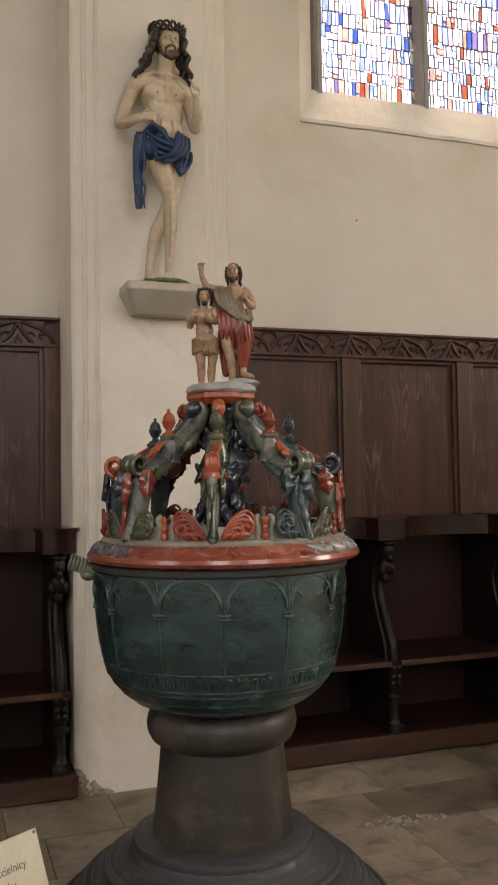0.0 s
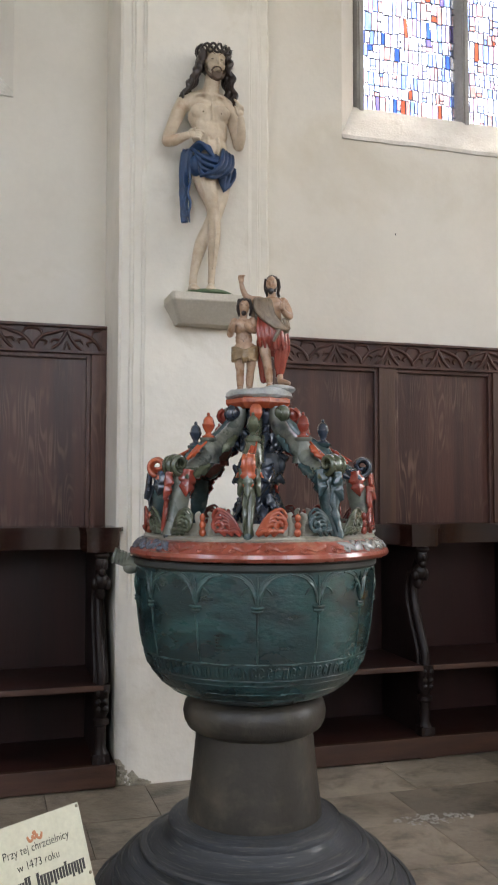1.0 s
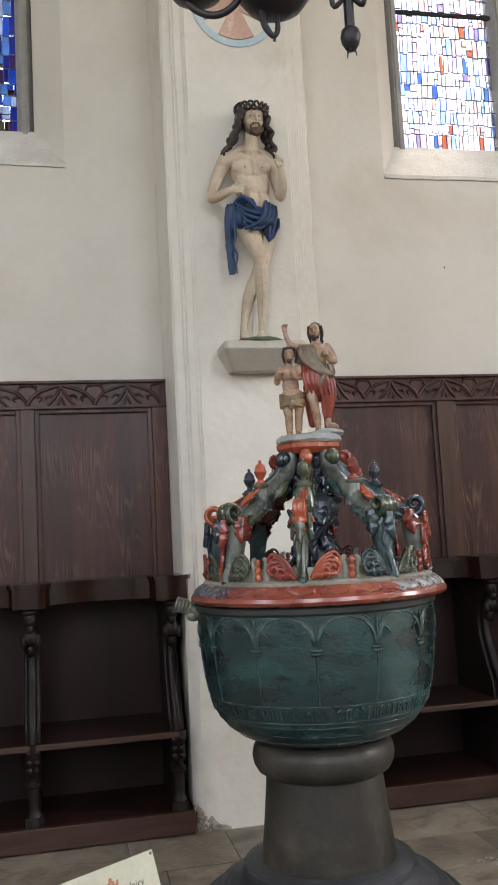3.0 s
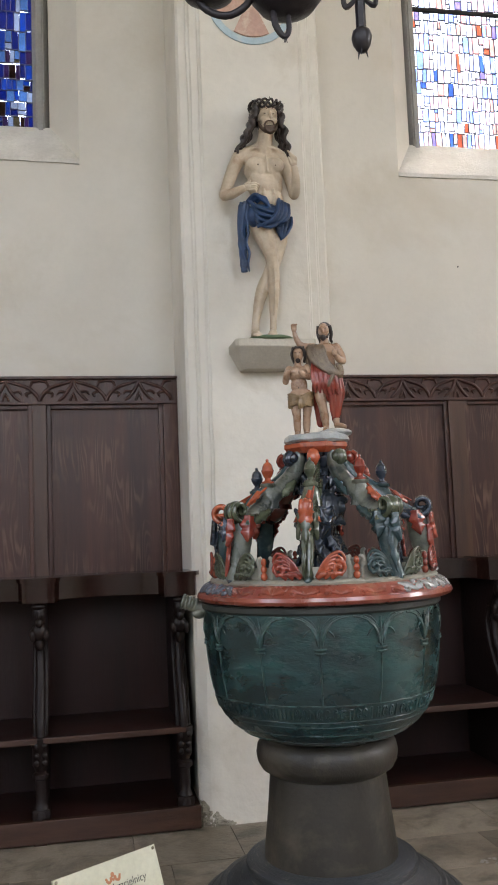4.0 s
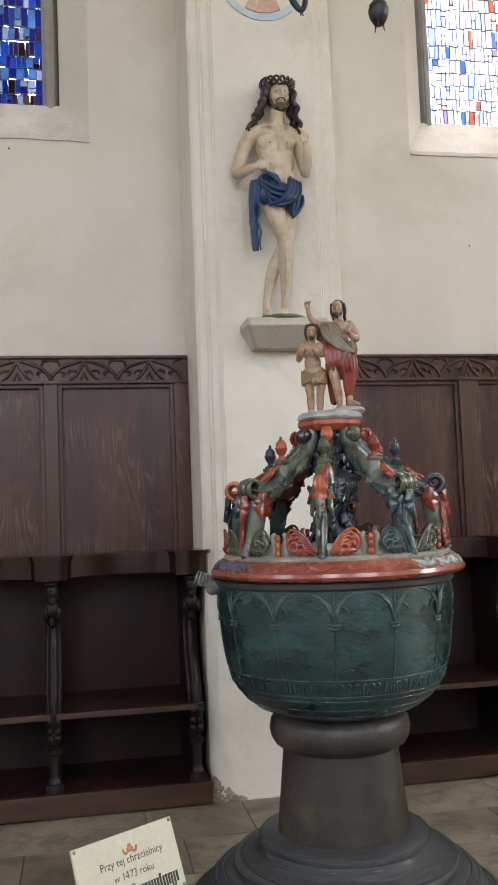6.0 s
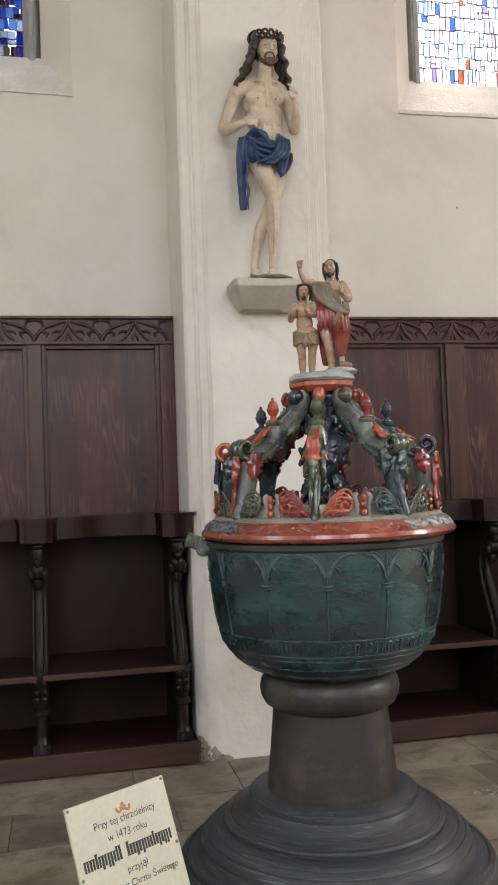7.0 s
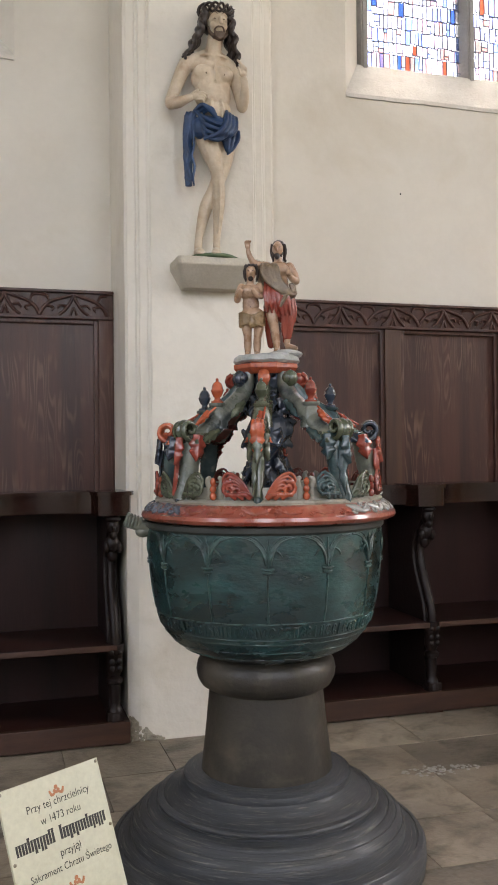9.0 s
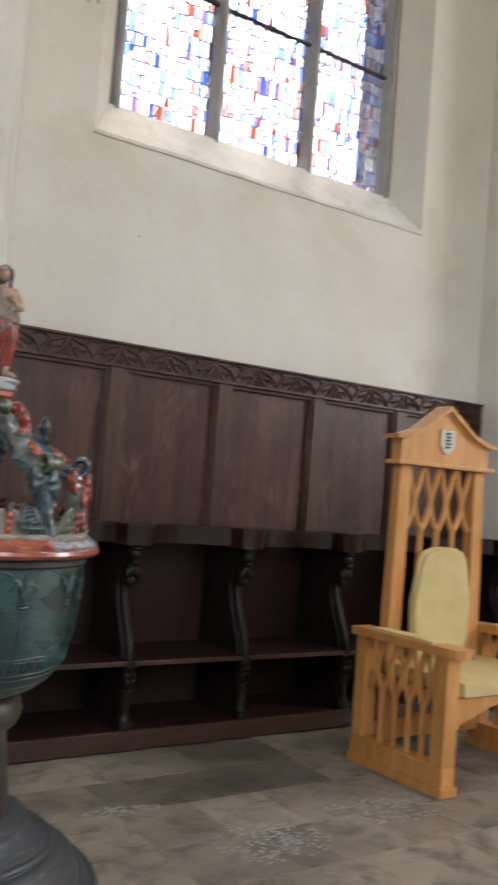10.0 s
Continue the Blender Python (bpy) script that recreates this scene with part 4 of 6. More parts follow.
    cpart("leg_leaves", bm, {-5: OLIVE, 41: NAVYGREEN, -94: NAVY}.get(b, RED), rib, "painted leaf trimming of the leg")
    bm = bmesh.new()
    tube(bm, [(*(bear(b, 0.29, 1.335) + side * 0.012), 0.0035), (*(bear(b, 0.215, fz - 0.012) + side * 0.012), 0.004)], 6)
    leaf(bm, bear(b, 0.232, fz - 0.028), rad * 0.7 + Vector((0, 0, -0.72)), rad + Vector((0, 0, 0.8)), 0.06, 0.021 * slim, 0.06, 3)
    bm = carved(bm, 0.0024, 0)
    cpart("strap", bm, ORANGE if vol is not NAVY else RED, rib, "orange red strap with a leaf")
    # finial on its short post
    bm = bmesh.new()
    c = bear(b, 0.2, 0)
    lathe(bm, [(0, 1.325), (0.034, 1.325), (0.031, 1.352), (0.025, 1.372), (0.019, fz - 0.012), (0.026, fz - 0.008), (0.026, fz), (0, fz)], 14, c.x, c.y)
    cpart("finial_post", bm, body if b != -94 else NAVYGREEN, rib, "")
    cpart("finial", finial(b, 0.2, fz, fin, 0.08), fin, rib, "turned painted urn finial")
    bm = bmesh.new()
    ball(bm, bear(b, 0.345, 1.118), 0.014, 12)
    cpart("foot_ball", bm, NAVYGREEN if b in (-5, 41) else NAVY, rib, "dark painted foot ball")
    # inner knob under the platform
    bm = bmesh.new()
    ball(bm, bear(b, 0.102, 1.478), (0.021, 0.021, 0.022), 14)
    tube(bm, [(*bear(b, u, v), 0.012 - 0.0005 * i) for i, (u, v) in enumerate(spiral(0.108, 1.472, 0.02, 1.2, 1.5, -1, 12))], 8, flat=1.5, up=side, smooth=1)
    cpart("upper_scroll", bm, {-49: NAVY, 41: OLIVE, -5: ORANGE, 86: RED, -94: RED}.get(b, MAROON), rib, "")

# cresting between the buttresses
for b0 in (-71.5, -27, 18, 63.5, 108, 153, 198, 243):
    pair = {-71.5: (RED, OLIVE), -27: (OLIVE, RED), 18: (ORANGE, NAVYGREEN), 63.5: (OLIVE, RED)}.get(b0, (RED, MAROON))
    for s, mat in ((-1, pair[0]), (1, pair[1])):
        bm = bmesh.new()
        mid = b0 + s * 11.0
        def cp(u, v, lift=0.0):
            return bear(mid + s * math.degrees(u / 0.342), 0.342 + lift, 1.122 + v)
        # acanthus ribs that rise from a low tail and curl over beside the beads
        for q in range(5):
            h = 0.074 - 0.0105 * q
            x = -0.026 + 0.0065 * q
            rr = 0.0047 - 0.0002 * q
            tube(bm, [(*cp(0.05 - 0.006 * q, 0.006 + 0.002 * q, 0.002), rr * 0.7), (*cp(0.026 - 0.002 * q, 0.022 + 0.006 * (4 - q), 0.006), rr * 1.15), (*cp(0.004 + 0.003 * q, h * 0.9, 0.009), rr * 1.2), (*cp(x + 0.008, h, 0.009), rr), (*cp(x - 0.006, h * 0.78, 0.006), rr), (*cp(x - 0.004, h * 0.5, 0.003), rr * 0.8)], 7, smooth=3)
        tube(bm, [(*cp(u, v, 0.009), 0.0056) for u, v in spiral(-0.014, 0.03, 0.022, 1.4, 1.2, 1, 16)], 7, smooth=1)
        for q in range(3):
            tube(bm, [(*cp(0.045 - 0.02 * q, 0.004, 0.004), 0.0075), (*cp(0.03 - 0.02 * q, 0.016, 0.012), 0.0075), (*cp(0.012 - 0.018 * q, 0.012, 0.009), 0.005)], 7, smooth=3)
        tube(bm, [(*cp(0.036, 0.008, -0.002), 0.008), (*cp(0.012, 0.03, 0.0), 0.011), (*cp(-0.006, 0.058, 0.0), 0.007)], 8, smooth=3)
        bm = carved(bm, 0.0015, 0)
        cpart("crest_scroll", bm, mat, None, "carved painted leaf scroll of the cresting")
    bm = bmesh.new()
    for k in range(3):
        ball(bm, bear(b0, 0.345, 1.132 + 0.02 * k), (0.0105 - 0.001 * k, 0.0105, 0.012), 9)
    cpart("crest_bead", bm, ORANGE if b0 < 20 else RED, None, "stacked red beads")
    bm = bmesh.new()
    for s in (-1, 1):
        tube(bm, [(*bear(b0 + s * 3.4, 0.336, 1.12), 0.008), (*bear(b0 + s * 3.0, 0.336, 1.15), 0.008), (*bear(b0 + s * 4.0, 0.336, 1.175), 0.009), (*bear(b0 + s * 2.2, 0.336, 1.185), 0.005)], 8, flat=0.6)
    cpart("crest_bracket", bm, LEDGE, None, "grey cream bracket")

# central dark foliage column
bm = bmesh.new()
lathe(bm, [(0, 1.12), (0.06, 1.12), (0.046, 1.16), (0.036, 1.21), (0.046, 1.25), (0.056, 1.3), (0.054, 1.35), (0.042, 1.4), (0.044, 1.46), (0.06, 1.495), (0, 1.495)], 24)
rl = random.Random(3)
for k in range(3):
    b = k * 120
    tube(bm, [(*bear(b + 150 * t, 0.05 + 0.012 * math.sin(math.pi * t), 1.235 + 0.2 * t), 0.011 + 0.005 * math.sin(math.pi * t)) for t in np.linspace(0, 1, 9)], 8, smooth=2)
for z, tilt in ((1.235, -1), (1.2, -1), (1.27, 1), (1.32, -1), (1.37, 1), (1.42, -1), (1.45, 1)):
    for k in range(7):
        b = k * 51.4 + z * 900
        rad = bear(b, 1, 0) - bear(b, 0, 0)
        tng = bear(b + 90, 1, 0) - bear(b + 90, 0, 0)
        leaf(bm, bear(b, 0.05, z), Vector((0, 0, tilt)) + tng * 0.5 + rad * 0.3, rad, 0.07, 0.027, 0.16, 3)
right = bear(60, 0.03, 0)
ball(bm, (right.x, right.y, 1.325), (0.05, 0.05, 0.055), 16)
tube(bm, [(*(bear(60, 0.075 + u, 1.325 + v)), 0.01) for u, v in spiral(0.0, 0.0, 0.03, 1.2, 0.5, 1, 12)], 8, smooth=1)
bm = carved(bm, 0.0028, 0)
cpart("centre_column", bm, NAVY, None, "dark navy carved foliage column")
# platform
bm = bmesh.new()
lathe(bm, [(0, 1.492), (0.088, 1.492), (0.102, 1.502), (0.108, 1.510), (0.108, 1.522), (0.1, 1.527), (0, 1.529)], 8)
cpart("platform", bm, ORANGE, None, "orange red octagonal platform", 20)
bm = bmesh.new()
prof = [(0, 1.526), (0.1, 1.526), (0.106, 1.533), (0.102, 1.545), (0.09, 1.553), (0.04, 1.555), (0, 1.555)]
lathe(bm, prof, 28)
for v in bm.verts:
    v.co.z += 0.006 * noise.noise(v.co * 30)
ball(bm, (0.055, -0.03, 1.555), (0.055, 0.05, 0.016), 12)
cpart("rock_base", bm, ROCK, None, "grey white painted rock base", 50)

# ---- stained-glass windows ----


def stained_window(name, x0, x1, glass, label, seed):
    """Three lights between stone mullions; each pane lies in lead cames."""
    rl = random.Random(seed)
    w = thing(name, ((x0 + x1) / 2, 0.3, GLASS_Z), label, "window", kind="structure")
    ox, oy, oz = (x0 + x1) / 2, 0.3, GLASS_Z
    xi0, xi1 = x0 + 0.15, x1 - 0.15
    mull = [xi0 + (xi1 - xi0) * k / 3 for k in range(4)]
    for k, m in enumerate(mull):
        bm = bmesh.new()
        h = 0.045
        cx = m - ox + (0 if k in (1, 2) else (h if k == 0 else -h))
        prism(bm, [(cx - h, 0.03), (cx - h * 0.45, -0.035), (cx + h * 0.45, -0.035), (cx + h, 0.03), (cx + h * 0.5, 0.1), (cx - h * 0.5, 0.1)], -0.02, HEAD_Z - oz)
        prism(bm, [(cx - h * 0.25, -0.047), (cx + h * 0.25, -0.047), (cx + h * 0.3, -0.03), (cx - h * 0.3, -0.03)], -0.02, HEAD_Z - oz)
        part("mullion" if k in (1, 2) else "jamb", bm, STONE_GREY, w, "moulded grey stone upright")
    lights = [(mull[0] + 0.075, mull[1] - 0.03), (mull[1] + 0.03, mull[2] - 0.03), (mull[2] + 0.03, mull[3] - 0.075)]
    for a, b in lights:
        a, b = a - ox, b - ox
        bars = bmesh.new()
        rest = bmesh.new()
        z = 0.0
        row = 0
        while z < HEAD_Z - oz:
            h = rl.choice((0.065, 0.08, 0.095, 0.11))
            x = a
            while x < b - 0.012:
                pw = rl.choice((0.023, 0.028, 0.034, 0.04))
                if b - x - pw < 0.02:
                    pw = b - x
                zz0 = z + rl.uniform(-0.009, 0.009)
                cuts = [zz0, z + h] if rl.random() < 0.88 else [zz0, z + h * rl.uniform(0.35, 0.65), z + h]
                for p, q in zip(cuts, cuts[1:]):
                    lean = rl.uniform(-0.004, 0.004)
                    pts = [(x, p), (x + pw, p + rl.uniform(-0.004, 0.004)), (x + pw + lean, q), (x + lean, q)]
                    near = z < 0.75
                    t = bmesh.new() if near else rest
                    prism(t, pts, 0.026, 0.029, "y")
                    if near:
                        pane = part("pane", t, glass, w)
                        pane.visible_shadow = False
                    tk = rl.uniform(0.001, 0.0021)
                    prism(bars, [(x - tk, p - tk), (x + pw, p - tk), (x + pw, p + tk), (x - tk, p + tk)], 0.016, 0.0255, "y")
                    prism(bars, [(x - tk, p), (x + tk, p), (x + tk + lean, q), (x - tk + lean, q)], 0.017, 0.0252, "y")
                x += pw
            z += h
        part("upper_glazing", rest, glass, w)["kind"] = "stuff"
        part("bloom_tinted_came", bars, LEAD_BLOOM, w, "lead cames with window bloom in their colour")
        bm = bmesh.new()
        for zb in (0.84, 1.7, 2.5):
            box(bm, a - 0.02, b + 0.02, -0.004, 0.014, zb, zb + 0.02)
        part("saddle_bar", bm, IRON, w, "iron saddle bars")
    return w


stained_window("window_1", *WINS["window_1"], GLASS_WHITE, "stained-glass window with pale panes in grey stone mullions", 11)
stained_window("window_2", *WINS["window_2"], GLASS_BLUE, "stained-glass window with blue panes in grey stone mullions", 12)

# ---- statue on its corbel ----
SX = 0.372
bm = bmesh.new()
cz0, cz1, cz2 = 1.985, 2.066, 2.103
def ring(xa, xb, ya, yb, z):
    return [bm.verts.new(p) for p in ((xa, yb, z), (xa, ya + 0.014, z), (xa + 0.012, ya, z), (xb - 0.012, ya, z), (xb, ya + 0.014, z), (xb, yb, z))]
yb = -0.416
rs = [ring(0.246, 0.5, -0.5, yb, cz0), ring(0.2, 0.562, -0.598, yb, cz1), ring(0.197, 0.565, -0.602, yb, cz1 + 0.004), ring(0.197, 0.565, -0.602, yb, cz2)]
for a, b in zip(rs, rs[1:]):
    for i in range(6):
        bm.faces.new((a[i], a[(i + 1) % 6], b[(i + 1) % 6], b[i]))
bm.faces.new(rs[0])
bm.faces.new(rs[-1][::-1])
bmesh.ops.bevel(bm, geom=list(bm.edges), offset=0.003, segments=1, affect="EDGES")
tagged(part("corbel", bm, CORBEL_STONE), "pale sandstone corbel bracket on the white pier", "corbel")


def limb(bm, *pts, n=14, flat=1.0, up=None):
    tube(bm, pts, n, flat=flat, up=up, smooth=4)
    for p in (pts[0], pts[-1]):
        ball(bm, p[:3], p[3] * (1 if flat == 1.0 else 0.9), 10)


def big_statue():
    out = bmesh.new()
    hx = 0.027                       # middle of the head
    b = bmesh.new()
    # the leg in front
    limb(b, (-0.022, -0.005, 0.56, 0.056), (-0.01, -0.022, 0.49, 0.046), (0.006, -0.042, 0.415, 0.033), (0.014, -0.046, 0.375, 0.029), (0.024, -0.034, 0.315, 0.028), (0.026, -0.022, 0.25, 0.0275), (0.02, -0.022, 0.17, 0.021), (0.015, -0.024, 0.1, 0.016), (0.013, -0.026, 0.06, 0.0165))
    ball(b, (0.012, -0.066, 0.395), (0.019, 0.014, 0.022), 10)
    tube(b, [(0.018, -0.066, 0.36, 0.007), (0.022, -0.058, 0.25, 0.005), (0.016, -0.046, 0.12, 0.004)], 6)
    limb(b, (0.013, -0.02, 0.035, 0.02), (0.005, -0.05, 0.035, 0.0185), (-0.006, -0.082, 0.024, 0.016))
    # the leg crossing behind
    limb(b, (0.06, 0.004, 0.55, 0.05), (0.06, 0.006, 0.48, 0.043), (0.04, 0.006, 0.39, 0.034), (0.012, 0.012, 0.32, 0.03), (-0.02, 0.016, 0.25, 0.03), (-0.044, 0.008, 0.17, 0.024), (-0.06, 0.0, 0.1, 0.018), (-0.064, -0.002, 0.055, 0.019))
    limb(b, (-0.064, 0.0, 0.036, 0.022), (-0.066, -0.03, 0.034, 0.02), (-0.07, -0.066, 0.024, 0.018))
    for cx, cy in ((-0.006, -0.096), (-0.07, -0.08)):
        for k in range(5):
            limb(b, (cx - 0.016 + 0.008 * k, cy + 0.006, 0.022, 0.0062), (cx - 0.017 + 0.0085 * k, cy - 0.012 + 0.003 * abs(k - 1), 0.016, 0.0062), n=8)
    # trunk
    ball(b, (0.018, 0.0, 0.58), (0.086, 0.06, 0.07), 18)
    ball(b, (0.014, -0.004, 0.665), (0.076, 0.05, 0.07), 18)
    ball(b, (0.006, -0.004, 0.735), (0.084, 0.054, 0.075), 20)
    ball(b, (0.0, -0.002, 0.805), (0.09, 0.056, 0.07), 20)
    ball(b, (-0.003, 0.004, 0.86), (0.104, 0.042, 0.04), 18)
    limb(b, (-0.1, 0.008, 0.868, 0.036), (-0.05, 0.008, 0.895, 0.032), (0.0, 0.008, 0.912, 0.034), (0.05, 0.008, 0.9, 0.032), (0.088, 0.008, 0.872, 0.035))
    for s in (-1, 1):
        ball(b, (0.004 + s * 0.045, -0.036, 0.82), (0.046, 0.024, 0.036), 14)
        tube(b, [(0.006 + s * 0.012, -0.04, 0.9, 0.006), (0.004 + s * 0.05, -0.028, 0.902, 0.0065), (s * 0.092, -0.01, 0.89, 0.007)], 8)
        ball(b, (0.008 + s * 0.04, -0.028, 0.755), (0.036, 0.022, 0.045), 12)
        tube(b, [(0.012 + s * 0.022, -0.05, 0.7, 0.006), (0.014 + s * 0.025, -0.052, 0.66, 0.008), (0.016 + s * 0.02, -0.052, 0.62, 0.006)], 8)
    tube(b, [(0.004, -0.056, 0.86, 0.005), (0.008, -0.056, 0.78, 0.006)], 6)
    # arms
    limb(b, (-0.108, 0.006, 0.866, 0.034), (-0.132, 0.004, 0.82, 0.032), (-0.158, 0.0, 0.755, 0.028), (-0.18, -0.006, 0.7, 0.0245), (-0.184, -0.012, 0.68, 0.025))
    limb(b, (-0.184, -0.012, 0.678, 0.025), (-0.155, -0.036, 0.677, 0.024), (-0.122, -0.056, 0.688, 0.019), (-0.105, -0.062, 0.694, 0.0165))
    limb(b, (0.096, 0.006, 0.868, 0.034), (0.118, 0.004, 0.81, 0.031), (0.134, -0.004, 0.74, 0.027), (0.14, -0.012, 0.695, 0.025))
    limb(b, (0.14, -0.014, 0.694, 0.025), (0.142, -0.046, 0.726, 0.022), (0.136, -0.068, 0.772, 0.0175), (0.132, -0.074, 0.792, 0.016))
    # neck and head
    limb(b, (0.006, 0.0, 0.9, 0.046), (0.014, -0.008, 0.945, 0.036), (0.02, -0.012, 0.99, 0.036))
    tube(b, [(-0.012, -0.026, 0.97, 0.007), (0.002, -0.03, 0.915, 0.007)], 6)
    tube(b, [(0.044, -0.026, 0.97, 0.007), (0.014, -0.03, 0.915, 0.007)], 6)
    ball(b, (hx, -0.004, 1.066), (0.05, 0.062, 0.064), 20)
    ball(b, (hx, -0.02, 1.015), (0.038, 0.042, 0.048), 16)
    limb(b, (hx + 0.002, -0.064, 1.066, 0.0055), (hx + 0.003, -0.074, 1.044, 0.0068), (hx + 0.003, -0.077, 1.03, 0.0088), n=8)
    for s in (-1, 1):
        ball(b, (hx + s * 0.026, -0.048, 1.028), (0.015, 0.014, 0.016), 10)
        tube(b, [(hx + s * 0.007, -0.065, 1.07, 0.0045), (hx + s * 0.023, -0.061, 1.077, 0.005), (hx + s * 0.04, -0.046, 1.068, 0.004)], 6)
        ball(b, (hx + s * 0.02, -0.053, 1.056), (0.0095, 0.007, 0.0055), 8)
    ball(b, (hx + 0.002, -0.064, 1.008), (0.012, 0.006, 0.0035), 8)
    fuse(b, 0.0038, 0, out, 1)
    # hands
    b = bmesh.new()
    ball(b, (-0.088, -0.066, 0.7), (0.022, 0.013, 0.017), 12)
    for k in range(4):
        limb(b, (-0.082, -0.068, 0.711 - 0.0085 * k, 0.0062), (-0.058, -0.074, 0.717 - 0.0105 * k, 0.006), (-0.034 - 0.005 * k, -0.066, 0.712 - 0.0115 * k, 0.0048), n=8)
    limb(b, (-0.098, -0.07, 0.71, 0.006), (-0.078, -0.078, 0.724, 0.0056), n=8)
    ball(b, (0.127, -0.078, 0.818), (0.018, 0.014, 0.022), 12)
    for k in range(4):
        limb(b, (0.116 + 0.0075 * k, -0.086, 0.83 - 0.002 * k, 0.006), (0.109 + 0.0085 * k, -0.094, 0.854 - 0.006 * k, 0.0056), (0.101 + 0.009 * k, -0.084, 0.87 - 0.01 * k, 0.0046), n=8)
    limb(b, (0.112, -0.084, 0.812, 0.006), (0.101, -0.094, 0.834, 0.005), n=8)
    fuse(b, 0.0019, 0, out, 0)
    for s in (-1, 1):
        ball(out, (hx + s * 0.02, -0.0595, 1.054), (0.006, 0.0018, 0.0022), 8, mi=2)
        tube(out, [(hx + s * 0.009, -0.0675, 1.072, 0.0012), (hx + s * 0.024, -0.0655, 1.08, 0.0014), (hx + s * 0.039, -0.05, 1.071, 0.001)], 5, mi=2)
    ball(out, (-0.034, -0.0565, 0.812), (0.005, 0.003, 0.005), 8, mi=2)
    ball(out, (0.048, -0.0565, 0.812), (0.005, 0.003, 0.005), 8, mi=2)
    # beard
    b = bmesh.new()
    ball(b, (hx + 0.002, -0.044, 0.985), (0.026, 0.024, 0.022), 14)
    for s in (-1, 1):
        tube(b, [(hx + s * 0.043, -0.026, 1.03, 0.006), (hx + s * 0.037, -0.036, 1.0, 0.008), (hx + s * 0.014, -0.05, 0.974, 0.011)], 8)
        tube(b, [(hx + 0.002, -0.07, 1.017, 0.0035), (hx + s * 0.014, -0.066, 1.014, 0.0045), (hx + s * 0.025, -0.056, 1.0, 0.004)], 6)
        for k in range(3):
            tube(b, [(hx + s * (0.004 + 0.009 * k), -0.062, 0.998, 0.005), (hx + s * (0.005 + 0.007 * k), -0.062, 0.964 + 0.005 * k, 0.0042)], 6)
    fuse(b, 0.003, 2, out, 1)
    # hair in long twisted locks
    b = bmesh.new()
    ball(b, (hx, 0.018, 1.075), (0.06, 0.058, 0.072), 16)
    rl = random.Random(21)
    for s in (-1, 1):
        for k in range(7):
            y0 = -0.03 + 0.013 * k
            ln = (0.87 if s < 0 else 0.862) + 0.016 * (k % 3)
            ph = rl.uniform(0, 6)
            pts = []
            for i in range(20):
                t = i / 19
                w = 0.052 + 0.025 * t + (0.078 if s < 0 else 0.022) * t ** 1.6 - 0.012 * k * t / 3 + 0.009 * math.sin(ph + t * 22)
                pts.append((hx + s * w, y0 * (1 - 0.2 * t) - 0.02 * math.sin(t * 3.0) + 0.008 * math.cos(ph + t * 22), 1.11 + (ln - 1.11) * t, 0.0135 - 0.007 * t * t))
            tube(b, pts, 8, smooth=2)
    fuse(b, 0.0032, 1, out, 0)
    # crown of thorns: plaited bands
    for ph in (0, 2.1, 4.2):
        pts = []
        for i in range(91):
            a = 2 * math.pi * i / 90
            rr = 0.068 + 0.011 * math.cos(a * 5 + ph)
            pts.append((hx + rr * math.cos(a), 0.002 + rr * 1.02 * math.sin(a), 1.112 + 0.019 * math.sin(a * 5 + ph) + 0.01 * math.sin(a), 0.0056))
        tube(out, pts, 7, mi=1, smooth=1)
    for k in range(16):
        a = 2 * math.pi * k / 16
        d = Vector((math.cos(a), math.sin(a), rl.uniform(-0.5, 0.8)))
        c = Vector((hx + 0.07 * math.cos(a), 0.004 + 0.07 * math.sin(a), 1.112))
        tube(out, [(*c, 0.003), (*(c + d * 0.018), 0.0006)], 5, mi=1)
    # loincloth: a wrap with crossing folds, a hanging end and a pointed lap
    b = bmesh.new()
    ball(b, (0.012, -0.008, 0.582), (0.102, 0.068, 0.062), 20)
    ball(b, (0.02, -0.05, 0.572), (0.07, 0.036, 0.052), 16)
    ball(b, (-0.03, -0.034, 0.575), (0.068, 0.042, 0.058), 14)
    ball(b, (0.07, -0.012, 0.56), (0.048, 0.044, 0.058), 14)
    limb(b, (0.098, -0.02, 0.56, 0.024), (0.09, -0.03, 0.52, 0.022), (0.072, -0.04, 0.485, 0.013), (0.062, -0.044, 0.468, 0.005), n=10)
    limb(b, (0.06, -0.05, 0.56, 0.02), (0.056, -0.05, 0.52, 0.02), (0.06, -0.046, 0.485, 0.01), n=10)
    for k in range(4):
        # swags dipping from the hip knot
        tube(b, [(-0.082 + 0.012 * k, -0.05 - 0.004 * k, 0.64 - 0.012 * k, 0.0075), (-0.05, -0.08, 0.606 - 0.025 * k, 0.0085), (0.004, -0.092, 0.58 - 0.024 * k, 0.0085), (0.044, -0.088, 0.585 - 0.018 * k, 0.007)], 8)
    for k in range(4):
        # the twisted roll rising to the far hip
        tube(b, [(-0.055 + 0.03 * k, -0.08 + 0.004 * k, 0.512 + 0.003 * k, 0.007), (0.0 + 0.024 * k, -0.102 + 0.006 * k, 0.53 + 0.004 * k, 0.01), (0.036 + 0.02 * k, -0.1 + 0.012 * k, 0.575, 0.0105), (0.05 + 0.018 * k, -0.074 + 0.012 * k, 0.628, 0.01), (0.06 + 0.016 * k, -0.044 + 0.01 * k, 0.656 - 0.005 * k, 0.008)], 8)
